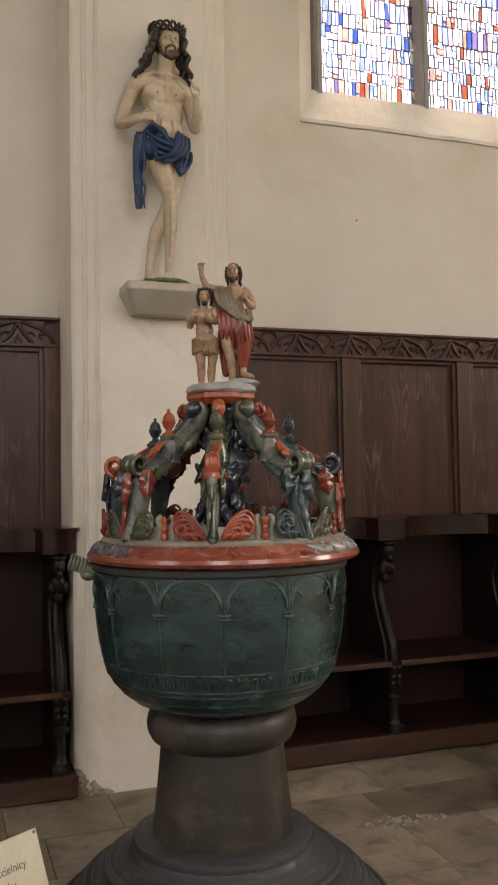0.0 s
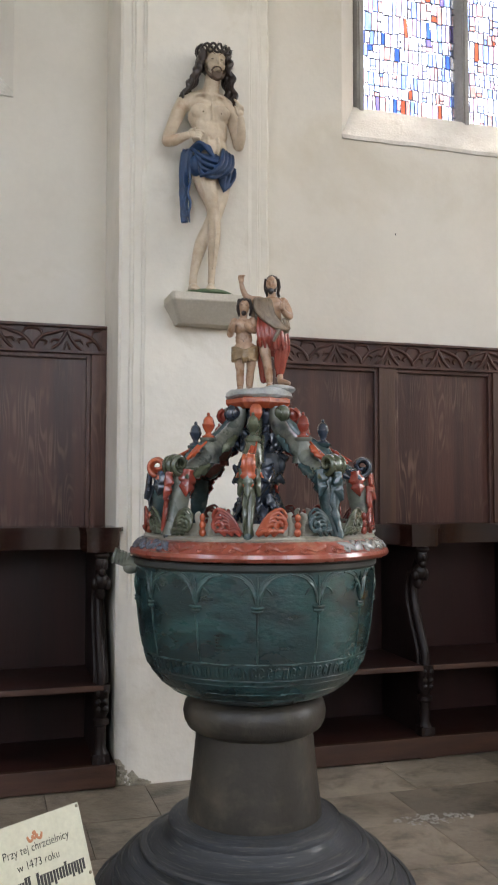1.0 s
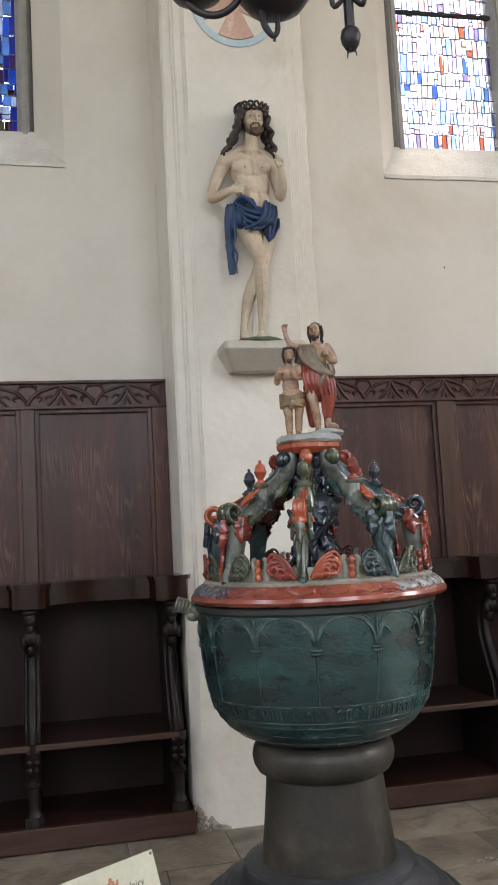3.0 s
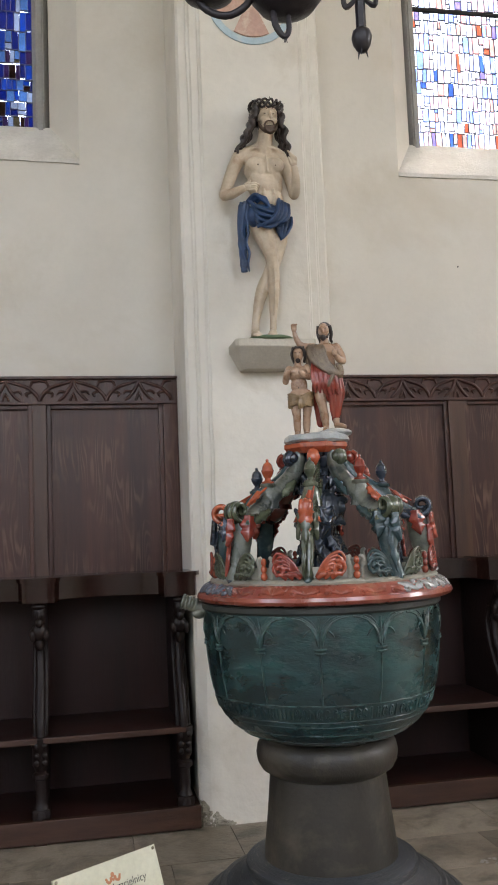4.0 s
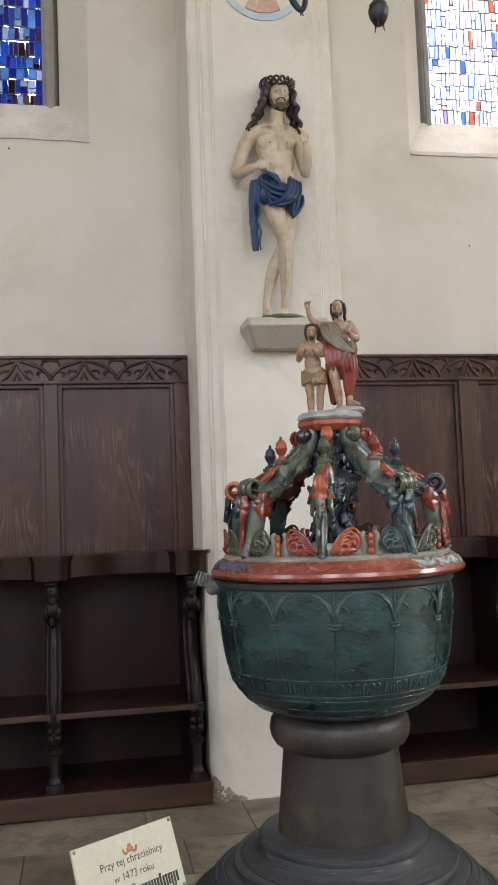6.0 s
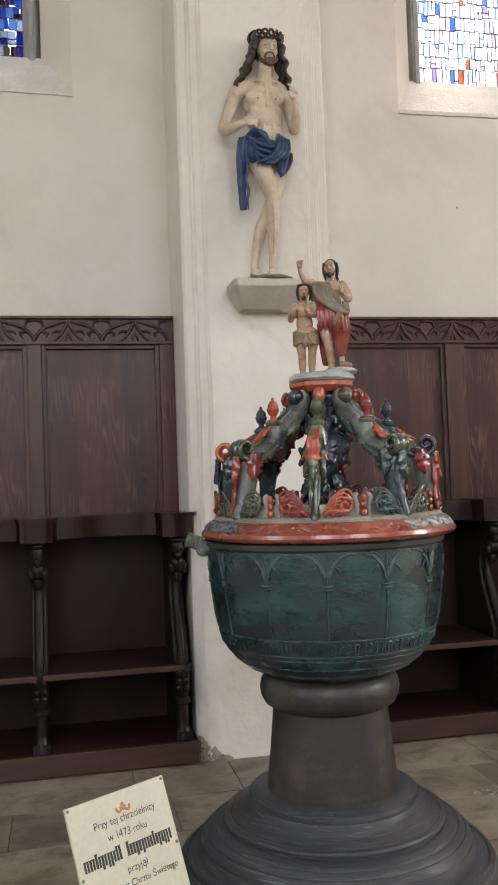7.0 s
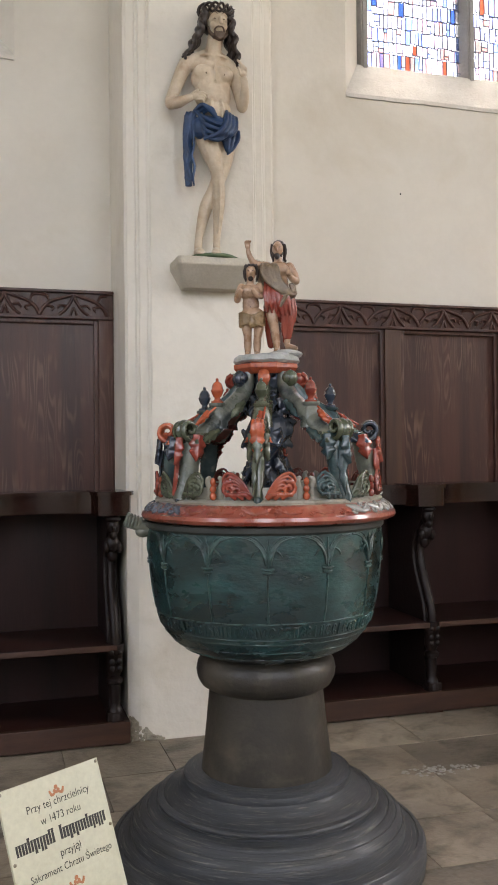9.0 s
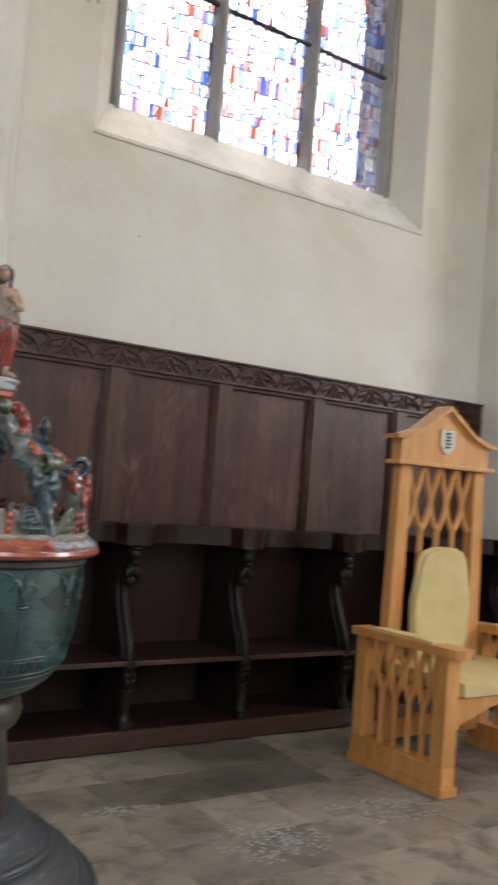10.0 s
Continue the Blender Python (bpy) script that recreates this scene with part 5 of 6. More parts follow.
    for k in range(3):
        tube(b, [(-0.088 + 0.02 * k, -0.044, 0.64, 0.009), (-0.056 + 0.02 * k, -0.07, 0.664 - 0.006 * k, 0.0105), (-0.022 + 0.014 * k, -0.07, 0.642 - 0.014 * k, 0.009), (0.014 + 0.01 * k, -0.07, 0.604 - 0.01 * k, 0.006)], 8)
        # creases fanning over the lap
        tube(b, [(0.118 - 0.026 * k, -0.03 - 0.016 * k, 0.58, 0.007), (0.112 - 0.026 * k, -0.048 - 0.01 * k, 0.535, 0.0075), (0.086 - 0.012 * k, -0.056, 0.49, 0.005), (0.066, -0.052, 0.468, 0.003)], 8)
    tube(b, [(-0.1, -0.02, 0.63, 0.026), (-0.11, -0.016, 0.55, 0.023), (-0.11, -0.014, 0.44, 0.02), (-0.106, -0.014, 0.322, 0.016)], 10, flat=0.75, up=(0.4, 0.9, 0))
    for k in range(3):
        x = -0.092 - 0.015 * k
        y0 = -0.034 + 0.009 * k
        w = 0.006 * (-1) ** k
        tube(b, [(x + 0.012, y0 - 0.006, 0.645, 0.009), (x, y0 - 0.006, 0.58, 0.0078), (x - 0.001 + w, y0 - 0.004, 0.5, 0.0068), (x - w, y0 - 0.006, 0.45, 0.0068), (x + w * 0.8 + 0.002, y0 - 0.005, 0.405, 0.0068), (x - w * 0.5 + 0.003, y0 - 0.004, 0.36, 0.006), (x + 0.004, y0 - 0.002, 0.318 + 0.008 * k, 0.004)], 7)
    fuse(b, 0.0027, 3, out, 1)
    # green ground
    lathe(out, [(0, -0.001), (0.112, -0.001), (0.118, 0.01), (0.1, 0.019), (0, 0.021)], 24, 0, 0, mi=4)
    ob = part("saint_statue", out, [SKIN, HAIR, BEARD, BLUE, GRASS], None, smooth=179)
    ob.matrix_world = Matrix.Translation((SX, -0.5, 2.103))
    return tagged(ob, "painted wooden standing figure in blue loincloth on the corbel", "statue")


big_statue()


def small_statues():
    # shorter figure with broken-off forearms and a knotted loincloth
    out = bmesh.new()
    b = bmesh.new()
    limb(b, (-0.016, 0.0, 0.125, 0.02), (-0.015, -0.006, 0.085, 0.0165), (-0.013, -0.006, 0.056, 0.0125), (-0.013, 0.002, 0.034, 0.0125), (-0.013, 0.002, 0.006, 0.009), n=10)
    limb(b, (0.02, 0.0, 0.125, 0.02), (0.021, -0.004, 0.085, 0.016), (0.018, -0.002, 0.056, 0.0125), (0.016, 0.004, 0.034, 0.0125), (0.015, 0.004, 0.006, 0.009), n=10)
    for x in (-0.013, 0.015):
        limb(b, (x, 0.0, 0.004, 0.009), (x * 1.15, -0.02, 0.002, 0.0075), n=8)
    limb(b, (-0.031, 0.002, 0.212, 0.013), (-0.041, 0.0, 0.19, 0.0115), (-0.044, -0.006, 0.172, 0.011), n=10)
    limb(b, (-0.044, -0.006, 0.172, 0.0105), (-0.038, -0.026, 0.186, 0.0095), (-0.034, -0.034, 0.196, 0.008), n=10)
    limb(b, (0.024, 0.002, 0.214, 0.013), (0.032, -0.004, 0.196, 0.0115), (0.03, -0.014, 0.182, 0.0105), n=10)
    limb(b, (0.03, -0.014, 0.182, 0.0105), (0.014, -0.036, 0.184, 0.0098), (0.006, -0.044, 0.194, 0.0085), n=10)
    ball(b, (0.001, 0, 0.125), (0.036, 0.025, 0.028), 14)
    ball(b, (-0.002, 0, 0.158), (0.027, 0.02, 0.035), 14)
    ball(b, (-0.004, -0.002, 0.196), (0.034, 0.023, 0.028), 14)
    for s in (-1, 1):
        ball(b, (-0.004 + s * 0.014, -0.018, 0.2), (0.014, 0.008, 0.011), 10)
    limb(b, (-0.004, 0, 0.216, 0.012), (-0.003, -0.004, 0.238, 0.011), n=10)
    ball(b, (-0.001, -0.007, 0.257), (0.0165, 0.019, 0.024), 14)
    ball(b, (-0.002, -0.026, 0.253), (0.003, 0.0045, 0.007), 8)
    for s in (-1, 1):
        tube(b, [(-0.002 + s * 0.003, -0.0245, 0.263, 0.0022), (-0.002 + s * 0.012, -0.0215, 0.264, 0.002)], 6)
    fuse(b, 0.0019, 0, out, 1)
    b = bmesh.new()
    ball(b, (0.0, 0.005, 0.267), (0.0205, 0.019, 0.019), 14)
    ball(b, (-0.002, -0.016, 0.236), (0.0085, 0.008, 0.009), 10)
    rl = random.Random(6)
    for s in (-1, 1):
        for k in range(4):
            tube(b, [(s * 0.017, -0.01 + 0.008 * k, 0.272, 0.005), (s * 0.021, -0.006 + 0.008 * k, 0.254 + rl.uniform(-0.003, 0.003), 0.0052), (s * 0.016, 0.0 + 0.007 * k, 0.233, 0.0035)], 7)
    for k in range(9):
        a = math.pi * (1.08 + 0.84 * k / 8)
        ball(b, (0.019 * math.cos(a), 0.002 + 0.019 * math.sin(a), 0.276 + 0.002 * (k % 2)), 0.0052, 7)
    fuse(b, 0.0017, 1, out, 0)
    for s in (-1, 1):
        ball(out, (-0.002 + s * 0.007, -0.0242, 0.2595), (0.0026, 0.0014, 0.001), 6, mi=1)
    ball(out, (-0.003, -0.0202, 0.148), (0.002, 0.0012, 0.002), 6, mi=1)
    b = bmesh.new()
    ball(b, (0.001, 0, 0.108), (0.038, 0.027, 0.024), 14)
    for k in range(6):
        tube(b, [(-0.038, 0.004, 0.131 - 0.008 * k, 0.0042), (-0.026, -0.024, 0.128 - 0.007 * k, 0.0046), (0.002, -0.032, 0.118 - 0.004 * k, 0.0046), (0.028, -0.024, 0.13 - 0.008 * k, 0.0046), (0.04, 0.004, 0.134 - 0.008 * k, 0.0042)], 6)
    ball(b, (0.002, -0.034, 0.114), (0.009, 0.007, 0.009), 9)
    for k in range(3):
        tube(b, [(0.0, -0.034, 0.114, 0.005), (-0.004 + 0.007 * k, -0.036, 0.096, 0.005), (-0.004 + 0.009 * k, -0.032, 0.078 + 0.003 * k, 0.003)], 6)
        tube(b, [(-0.034 + 0.004 * k, -0.012, 0.11, 0.0055), (-0.034 + 0.005 * k, -0.016, 0.083, 0.004)], 6)
    fuse(b, 0.0017, 2, out, 0)
    ob = part("figure_statue", out, [SKIN_B, HAIR, OCHRE], None, smooth=179)
    ob.matrix_world = pose(CX - 0.046, CY + 0.003, 1.562, 0, 0, -17)
    tagged(ob, "small painted figure with broken forearms and ochre loincloth", "statue", "figures on the font cover")
    # taller figure in a hide and a red skirt, one arm raised
    out = bmesh.new()
    b = bmesh.new()
    limb(b, (-0.026, -0.004, 0.16, 0.023), (-0.026, -0.014, 0.115, 0.0185), (-0.02, -0.014, 0.08, 0.0145), (-0.015, -0.008, 0.045, 0.0135), (-0.012, -0.006, 0.012, 0.009), n=10)
    limb(b, (-0.012, -0.006, 0.01, 0.0105), (-0.016, -0.03, 0.006, 0.008), n=8)
    limb(b, (0.014, 0.004, 0.16, 0.022), (0.018, 0.004, 0.1, 0.016), (0.02, 0.004, 0.03, 0.01), n=10)
    limb(b, (0.022, 0.0, 0.022, 0.0105), (0.036, -0.018, 0.018, 0.0085), (0.046, -0.026, 0.014, 0.007), n=8)
    ball(b, (-0.008, 0, 0.18), (0.036, 0.026, 0.034), 14)
    ball(b, (-0.008, 0, 0.22), (0.034, 0.024, 0.045), 14)
    ball(b, (-0.006, -0.002, 0.258), (0.042, 0.025, 0.03), 14)
    for s in (-1, 1):
        ball(b, (-0.004 + s * 0.018, -0.02, 0.258), (0.017, 0.009, 0.013), 10)
    limb(b, (-0.005, 0, 0.275, 0.0145), (-0.005, -0.005, 0.305, 0.0125), n=10)
    ball(b, (-0.007, -0.01, 0.323), (0.0175, 0.021, 0.026), 14)
    ball(b, (-0.01, -0.031, 0.32), (0.0032, 0.0045, 0.0075), 8)
    for s in (-1, 1):
        tube(b, [(-0.01 + s * 0.003, -0.0295, 0.331, 0.0024), (-0.009 + s * 0.013, -0.025, 0.331, 0.002)], 6)
    limb(b, (-0.042, 0.0, 0.274, 0.0145), (-0.066, -0.006, 0.276, 0.0125), (-0.084, -0.01, 0.283, 0.011), n=10)
    limb(b, (-0.084, -0.01, 0.283, 0.0105), (-0.094, -0.014, 0.303, 0.0088), (-0.099, -0.016, 0.32, 0.0075), n=10)
    ball(b, (-0.1, -0.018, 0.331), (0.009, 0.008, 0.009), 8)
    for k in range(3):
        tube(b, [(-0.106 + 0.006 * k, -0.02, 0.333, 0.0034), (-0.107 + 0.007 * k, -0.025, 0.345, 0.0032), (-0.1 + 0.006 * k, -0.029, 0.347, 0.0025)], 5)
    limb(b, (0.03, 0.002, 0.27, 0.0155), (0.044, 0.0, 0.245, 0.0135), (0.049, -0.01, 0.225, 0.0125), n=10)
    limb(b, (0.049, -0.012, 0.224, 0.012), (0.038, -0.034, 0.225, 0.0105), (0.028, -0.044, 0.234, 0.009), n=10)
    ball(b, (0.024, -0.046, 0.243), (0.009, 0.009, 0.01), 9)
    for k in range(4):
        tube(b, [(0.018, -0.05 + 0.002 * k, 0.237 + 0.0045 * k, 0.0028), (0.026, -0.056 + 0.002 * k, 0.238 + 0.0045 * k, 0.003), (0.032, -0.05, 0.24 + 0.0045 * k, 0.0025)], 5)
    tube(b, [(0.022, -0.046, 0.25, 0.003), (0.021, -0.047, 0.262, 0.0024)], 5)
    fuse(b, 0.0021, 0, out, 1)
    for s in (-1, 1):
        ball(out, (-0.0095 + s * 0.0075, -0.029, 0.3265), (0.0028, 0.0015, 0.0011), 6, mi=1)
    b = bmesh.new()
    ball(b, (-0.004, 0.004, 0.334), (0.0215, 0.021, 0.0215), 14)
    ball(b, (-0.009, -0.02, 0.301), (0.0095, 0.009, 0.012), 10)
    for s in (-1, 1):
        tube(b, [(-0.008 + s * 0.016, -0.012, 0.314, 0.004), (-0.008 + s * 0.01, -0.02, 0.3, 0.005)], 6)
        for k in range(4):
            tube(b, [(-0.005 + s * 0.018, -0.012 + 0.008 * k, 0.34, 0.0055), (-0.004 + s * 0.021, -0.004 + 0.008 * k, 0.318, 0.006), (-0.003 + s * 0.017, 0.004 + 0.007 * k, 0.3, 0.005), (s * 0.019, 0.01 + 0.005 * k, 0.29, 0.004)], 7)
    fuse(b, 0.0019, 1, out, 0)
    # red skirt, short before the bare leg and long at the far side
    b = bmesh.new()
    limb(b, (-0.008, 0.004, 0.2, 0.034), (-0.012, 0.004, 0.16, 0.037), (-0.004, 0.006, 0.13, 0.034))
    limb(b, (0.016, 0.004, 0.16, 0.028), (0.022, 0.002, 0.11, 0.024), (0.02, 0.004, 0.06, 0.017), (0.016, 0.008, 0.04, 0.01))
    limb(b, (-0.034, 0.014, 0.15, 0.02), (-0.034, 0.016, 0.09, 0.016), (-0.03, 0.016, 0.03, 0.012))
    for k in range(6):
        tube(b, [(-0.044 + 0.012 * k, -0.018, 0.226 - 0.006 * k, 0.006), (-0.048 + 0.014 * k, -0.032, 0.185, 0.0068), (-0.044 + 0.014 * k, -0.034, 0.15, 0.0062), (-0.04 + 0.014 * k, -0.03, 0.124 - 0.002 * k, 0.004)], 7)
    for k in range(5):
        tube(b, [(-0.038 + 0.006 * k, -0.024, 0.246 - 0.012 * k, 0.005), (-0.01 + 0.006 * k, -0.034, 0.21 - 0.01 * k, 0.0056), (0.024, -0.026, 0.19 - 0.012 * k, 0.005)], 6)
    for k in range(5):
        tube(b, [(0.006 + 0.009 * k, -0.032 + 0.004 * k, 0.17, 0.005), (0.006 + 0.01 * k, -0.028 + 0.005 * k, 0.12, 0.0058), (0.006 + 0.006 * k, -0.018 + 0.004 * k, 0.07, 0.005), (0.01 + 0.004 * k, -0.01 + 0.004 * k, 0.044 + 0.004 * k, 0.003)], 7)
    fuse(b, 0.002, 2, out, 0)
    # hide over one shoulder and across to the far hip
    b = bmesh.new()
    for k in range(5):
        tube(b, [(-0.052 + 0.009 * k, 0.006, 0.284 - 0.002 * k, 0.0075), (-0.056 + 0.011 * k, -0.02, 0.268, 0.0085), (-0.05 + 0.012 * k, -0.03, 0.235 - 0.002 * k, 0.0078), (-0.024 + 0.011 * k, -0.036, 0.205 - 0.002 * k, 0.007), (0.004 + 0.008 * k, -0.036, 0.185 - 0.002 * k, 0.007), (0.02 + 0.007 * k, -0.028, 0.165 + 0.005 * k, 0.006)], 8)
    for k in range(4):
        tube(b, [(-0.06 + 0.004 * k, -0.004 + 0.008 * k, 0.276, 0.008), (-0.064 + 0.003 * k, 0.0 + 0.008 * k, 0.24, 0.008), (-0.056 + 0.003 * k, 0.004 + 0.007 * k, 0.2, 0.006)], 7)
        tube(b, [(0.03 + 0.004 * k, -0.026 + 0.01 * k, 0.215, 0.006), (0.038 + 0.002 * k, -0.024 + 0.01 * k, 0.19, 0.008), (0.03 + 0.002 * k, -0.024 + 0.01 * k, 0.166, 0.006)], 7)
    tube(b, [(0.02, -0.034, 0.18, 0.008), (0.008, -0.038, 0.16, 0.007), (-0.002, -0.037, 0.14, 0.004)], 7)
    fuse(b, 0.002, 3, out, 0)
    ob = part("figure_statue", out, [SKIN_B, HAIR, RED, HIDE], None, smooth=179)
    ob.matrix_world = pose(CX + 0.042, CY - 0.016, 1.567, 0, 0, -17)
    tagged(ob, "small painted bearded figure in hide and red skirt raising an arm", "statue", "figures on the font cover")


small_statues()

# ---- high-backed chair ----
def lattice(name, parent, to3, u0, u1, v0, v1, n, cross_at, bar=0.011):
    """Upright bars that cross as pointed tracery above; to3 lays (u, v) into space."""
    du = (u1 - u0) / n
    vc = v0 + (v1 - v0) * cross_at
    for k in range(n + 1):
        bm = bmesh.new()
        u = u0 + du * k
        if 0 < k < n:
            tube(bm, [(*to3(u, v0), bar), (*to3(u, vc - 0.04), bar)], 6, smooth=1)
        for s in (-1, 1):
            if (k == 0 and s < 0) or (k == n and s > 0):
                continue
            tube(bm, [(*to3(u, vc - 0.05), bar), (*to3(u + s * du * 0.25, vc - 0.01), bar), (*to3(u + s * du * 0.5, vc + (v1 - vc) * 0.32), bar), (*to3(u + s * du * 0.25, vc + (v1 - vc) * 0.66), bar), (*to3(u + s * du * 0.05, v1), bar)], 6)
        part(name, bm, CHAIR_OAK, parent, smooth=40)


chair = thing("armchair", (2.945, -1.2, 0), "honey oak high-backed throne chair with mustard upholstery", "chair")
HW = 0.47                     # half width over the arms
for s in (-1, 1):
    xo, xi = s * HW, s * (HW - 0.085)
    a, b = min(xo, xi), max(xo, xi)
    bm = bmesh.new()
    box(bm, a - 0.012, b + 0.012, -0.345, 0.285, 0.0, 0.045, 0.006)
    box(bm, a, b, -0.335, 0.275, 0.045, 0.13, 0.004)
    side = part("side_frame", bm, CHAIR_OAK, chair)
    for y0, y1 in ((-0.335, -0.255), (0.205, 0.275)):
        bm = bmesh.new()
        box(bm, a, b, y0, y1, 0.13, 0.625, 0.005)
        part("side_post", bm, CHAIR_OAK, side)
    xm = (a + b) / 2
    lattice("tracery_bar", side, lambda u, v: (xm, u, v), -0.255, 0.205, 0.12, 0.63, 5, 0.58, 0.015)
    bm = bmesh.new()
    prism(bm, [(xm - 0.06, 0.3), (xm + 0.06, 0.3), (xm + 0.065, -0.33), (xm + 0.055, -0.395), (xm + 0.02, -0.42), (xm - 0.02, -0.42), (xm - 0.055, -0.395), (xm - 0.065, -0.33)], 0.622, 0.662)
    arm = part("armrest", bm, CHAIR_OAK, chair)
    bm = bmesh.new()
    box(bm, xm - 0.042, xm + 0.042, -0.24, 0.16, 0.66, 0.674, 0.006)
    part("arm_pad", bm, UPHOLSTERY, arm, "worn mustard arm pad")
for s in (-1, 1):
    bm = bmesh.new()
    prism(bm, [(s * 0.35, 0.1), (s * 0.255, 0.1), (s * 0.24, 1.5), (s * 0.315, 1.5)], 0.2, 0.26, "y")
    part("back_post", bm, CHAIR_OAK, chair)
lattice("tracery_bar", chair, lambda u, v: (u, 0.232, v), -0.24, 0.24, 0.66, 1.5, 4, 0.66, 0.018)
bm = bmesh.new()
prism(bm, [(-0.33, 1.5), (0.33, 1.5), (0.33, 1.635), (0.22, 1.655), (0.03, 1.79), (0.0, 1.8), (-0.03, 1.79), (-0.22, 1.655), (-0.33, 1.635)], 0.195, 0.262, "y")
crest = part("crest_board", bm, CHAIR_OAK, chair, "gabled crest board")
bm = bmesh.new()
box(bm, -0.36, 0.36, 0.17, 0.28, 1.494, 1.516, 0.006)
for s in (-1, 1):
    prism(bm, [(s * 0.375, 1.625), (s * 0.375, 1.645), (s * 0.3, 1.655), (s * 0.2, 1.69), (0.0, 1.828), (0.0, 1.8), (s * 0.2, 1.665), (s * 0.3, 1.63)], 0.17, 0.28, "y")
part("crest_moulding", bm, CHAIR_OAK, crest)
bm = bmesh.new()
prism(bm, [(-0.05, 1.7), (-0.055, 1.62), (-0.03, 1.58), (0, 1.565), (0.03, 1.58), (0.055, 1.62), (0.05, 1.7), (0.0, 1.69)], 0.186, 0.196, "y")
shield = part("shield", bm, SIGN, crest, "small pale shield")
bm = bmesh.new()
for k in range(5):
    prism(bm, [(-0.024 + 0.01 * (k % 2), 1.6 + 0.018 * k), (0.024 - 0.008 * ((k + 1) % 2), 1.6 + 0.018 * k), (0.02, 1.612 + 0.018 * k), (-0.018, 1.612 + 0.018 * k)], 0.183, 0.187, "y")
part("shield_charge", bm, BLUE, shield, "dark blue and red charge")
bm = bmesh.new()
out = [(-0.205, 0.5), (0.205, 0.5), (0.2, 0.8), (0.185, 0.98), (0.165, 1.04), (0.12, 1.072), (0.0, 1.08), (-0.12, 1.072), (-0.165, 1.04), (-0.185, 0.98), (-0.2, 0.8)]
prism(bm, out, 0.148, 0.2, "y")
bmesh.ops.bevel(bm, geom=list(bm.edges), offset=0.02, segments=3, affect="EDGES")
part("back_cushion", bm, UPHOLSTERY, chair, "mustard upholstered back cushion", smooth=60)
bm = bmesh.new()
box(bm, -0.36, 0.36, -0.345, 0.2, 0.43, 0.505, 0.028)
part("seat_cushion", bm, UPHOLSTERY, chair, "mustard upholstered seat", smooth=60)
bm = bmesh.new()
n = 10
arc = [(-0.385 + 0.77 * i / n, 0.3 + 0.1 * math.sin(math.pi * i / n)) for i in range(n + 1)]
prism(bm, arc + [(0.385, 0.43), (-0.385, 0.43)], -0.33, -0.29, "y")
box(bm, -0.385, 0.385, -0.29, 0.22, 0.395, 0.43)
part("seat_rail", bm, CHAIR_OAK, chair, "arched front seat rail")
bm = bmesh.new()
box(bm, -0.385, 0.385, 0.21, 0.27, 0.1, 0.2)
part("back_stretcher", bm, CHAIR_OAK, chair)

# ---- sign ----
TL, TR = Vector((-0.57, -2.06, 0.45)), Vector((-0.31, -1.88, 0.45))
ux = (TR - TL).normalized()
dn = Vector((0.0664, -0.0958, -0.306)).normalized()
dn = (dn - ux * dn.dot(ux)).normalized()
SW, SH = 0.316, 0.345
nz = ux.cross(-dn)
sm = Matrix((ux, -dn, nz)).transposed().to_4x4()
sm.translation = TL
sign = thing("sign_board", (0, 0, 0), "cream sign board with black letter text leaning before the font", "sign")
sign.matrix_world = sm
bm = bmesh.new()
box(bm, 0, SW, -SH, 0, -0.008, 0.0, 0.002)
plate = part("plate", bm, SIGN, sign, "cream enamel plate")
bm = bmesh.new()
box(bm, SW * 0.42, SW * 0.58, -SH - 0.1, -0.05, -0.03, -0.009)
box(bm, SW * 0.1, SW * 0.9, -SH - 0.012, -SH - 0.001, -0.03, 0.02)
foot = sm.inverted()
tip = foot @ Vector((TL + ux * SW * 0.5 + nz * -0.24).xy.to_3d())
base = foot @ (TL + ux * SW * 0.5 + dn * 0.12 - nz * 0.022)
tube(bm, [(*base, 0.012), (*tip, 0.012)], 8, smooth=1)
tip2 = foot @ Vector((TL + ux * SW * 0.5 + dn * (SH + 0.1)).xy.to_3d())
tube(bm, [(SW * 0.5, -SH - 0.05, -0.02, 0.012), (*tip2, 0.012)], 8, smooth=1)
part("stand", bm, IRON, sign, "dark easel stand")


def words(text, cx, v, size, name="lettering"):
    cu = bpy.data.curves.new(name, "FONT")
    cu.body, cu.size, cu.align_x, cu.extrude, cu.resolution_u = text, 1.0, "CENTER", 0.0, 4
    cu.fill_mode = "FRONT"
    tmp = bpy.data.objects.new(name, cu)
    scene.collection.objects.link(tmp)
    me = bpy.data.meshes.new_from_object(tmp.evaluated_get(bpy.context.evaluated_depsgraph_get()))
    bpy.data.objects.remove(tmp)
    me.materials.clear()
    me.materials.append(INK)
    ob = new(name, me)
    ob.parent = plate
    ob.location = (cx, v, 0.001)
    ob.scale = (size * 0.92, size, 1)
    ob["label"] = "black letter text"
    return ob


words("Przy tej chrzcielnicy", SW * 0.53, -0.073, 0.0268)
words("w 1", SW * 0.38, -0.108, 0.0262)
words("73 roku", SW * 0.6, -0.108, 0.0262)
bm = bmesh.new()
for quad in (((0.1335, 0.0055), (0.1335, 0.0078), (0.1455, 0.0078), (0.1455, 0.0055)), ((0.1415, 0.0), (0.1415, 0.0183), (0.1437, 0.0183), (0.1437, 0.0)), ((0.1335, 0.0066), (0.1345, 0.0078), (0.1437, 0.0183), (0.1418, 0.0183))):
    prism(bm, [(x + 0.003, -0.108 + y) for x, y in quad], 0.0006, 0.0014)
part("lettering", bm, INK, plate, "black letter text")
words("przyj\u0105\u0142", SW * 0.54, -0.194, 0.0262)
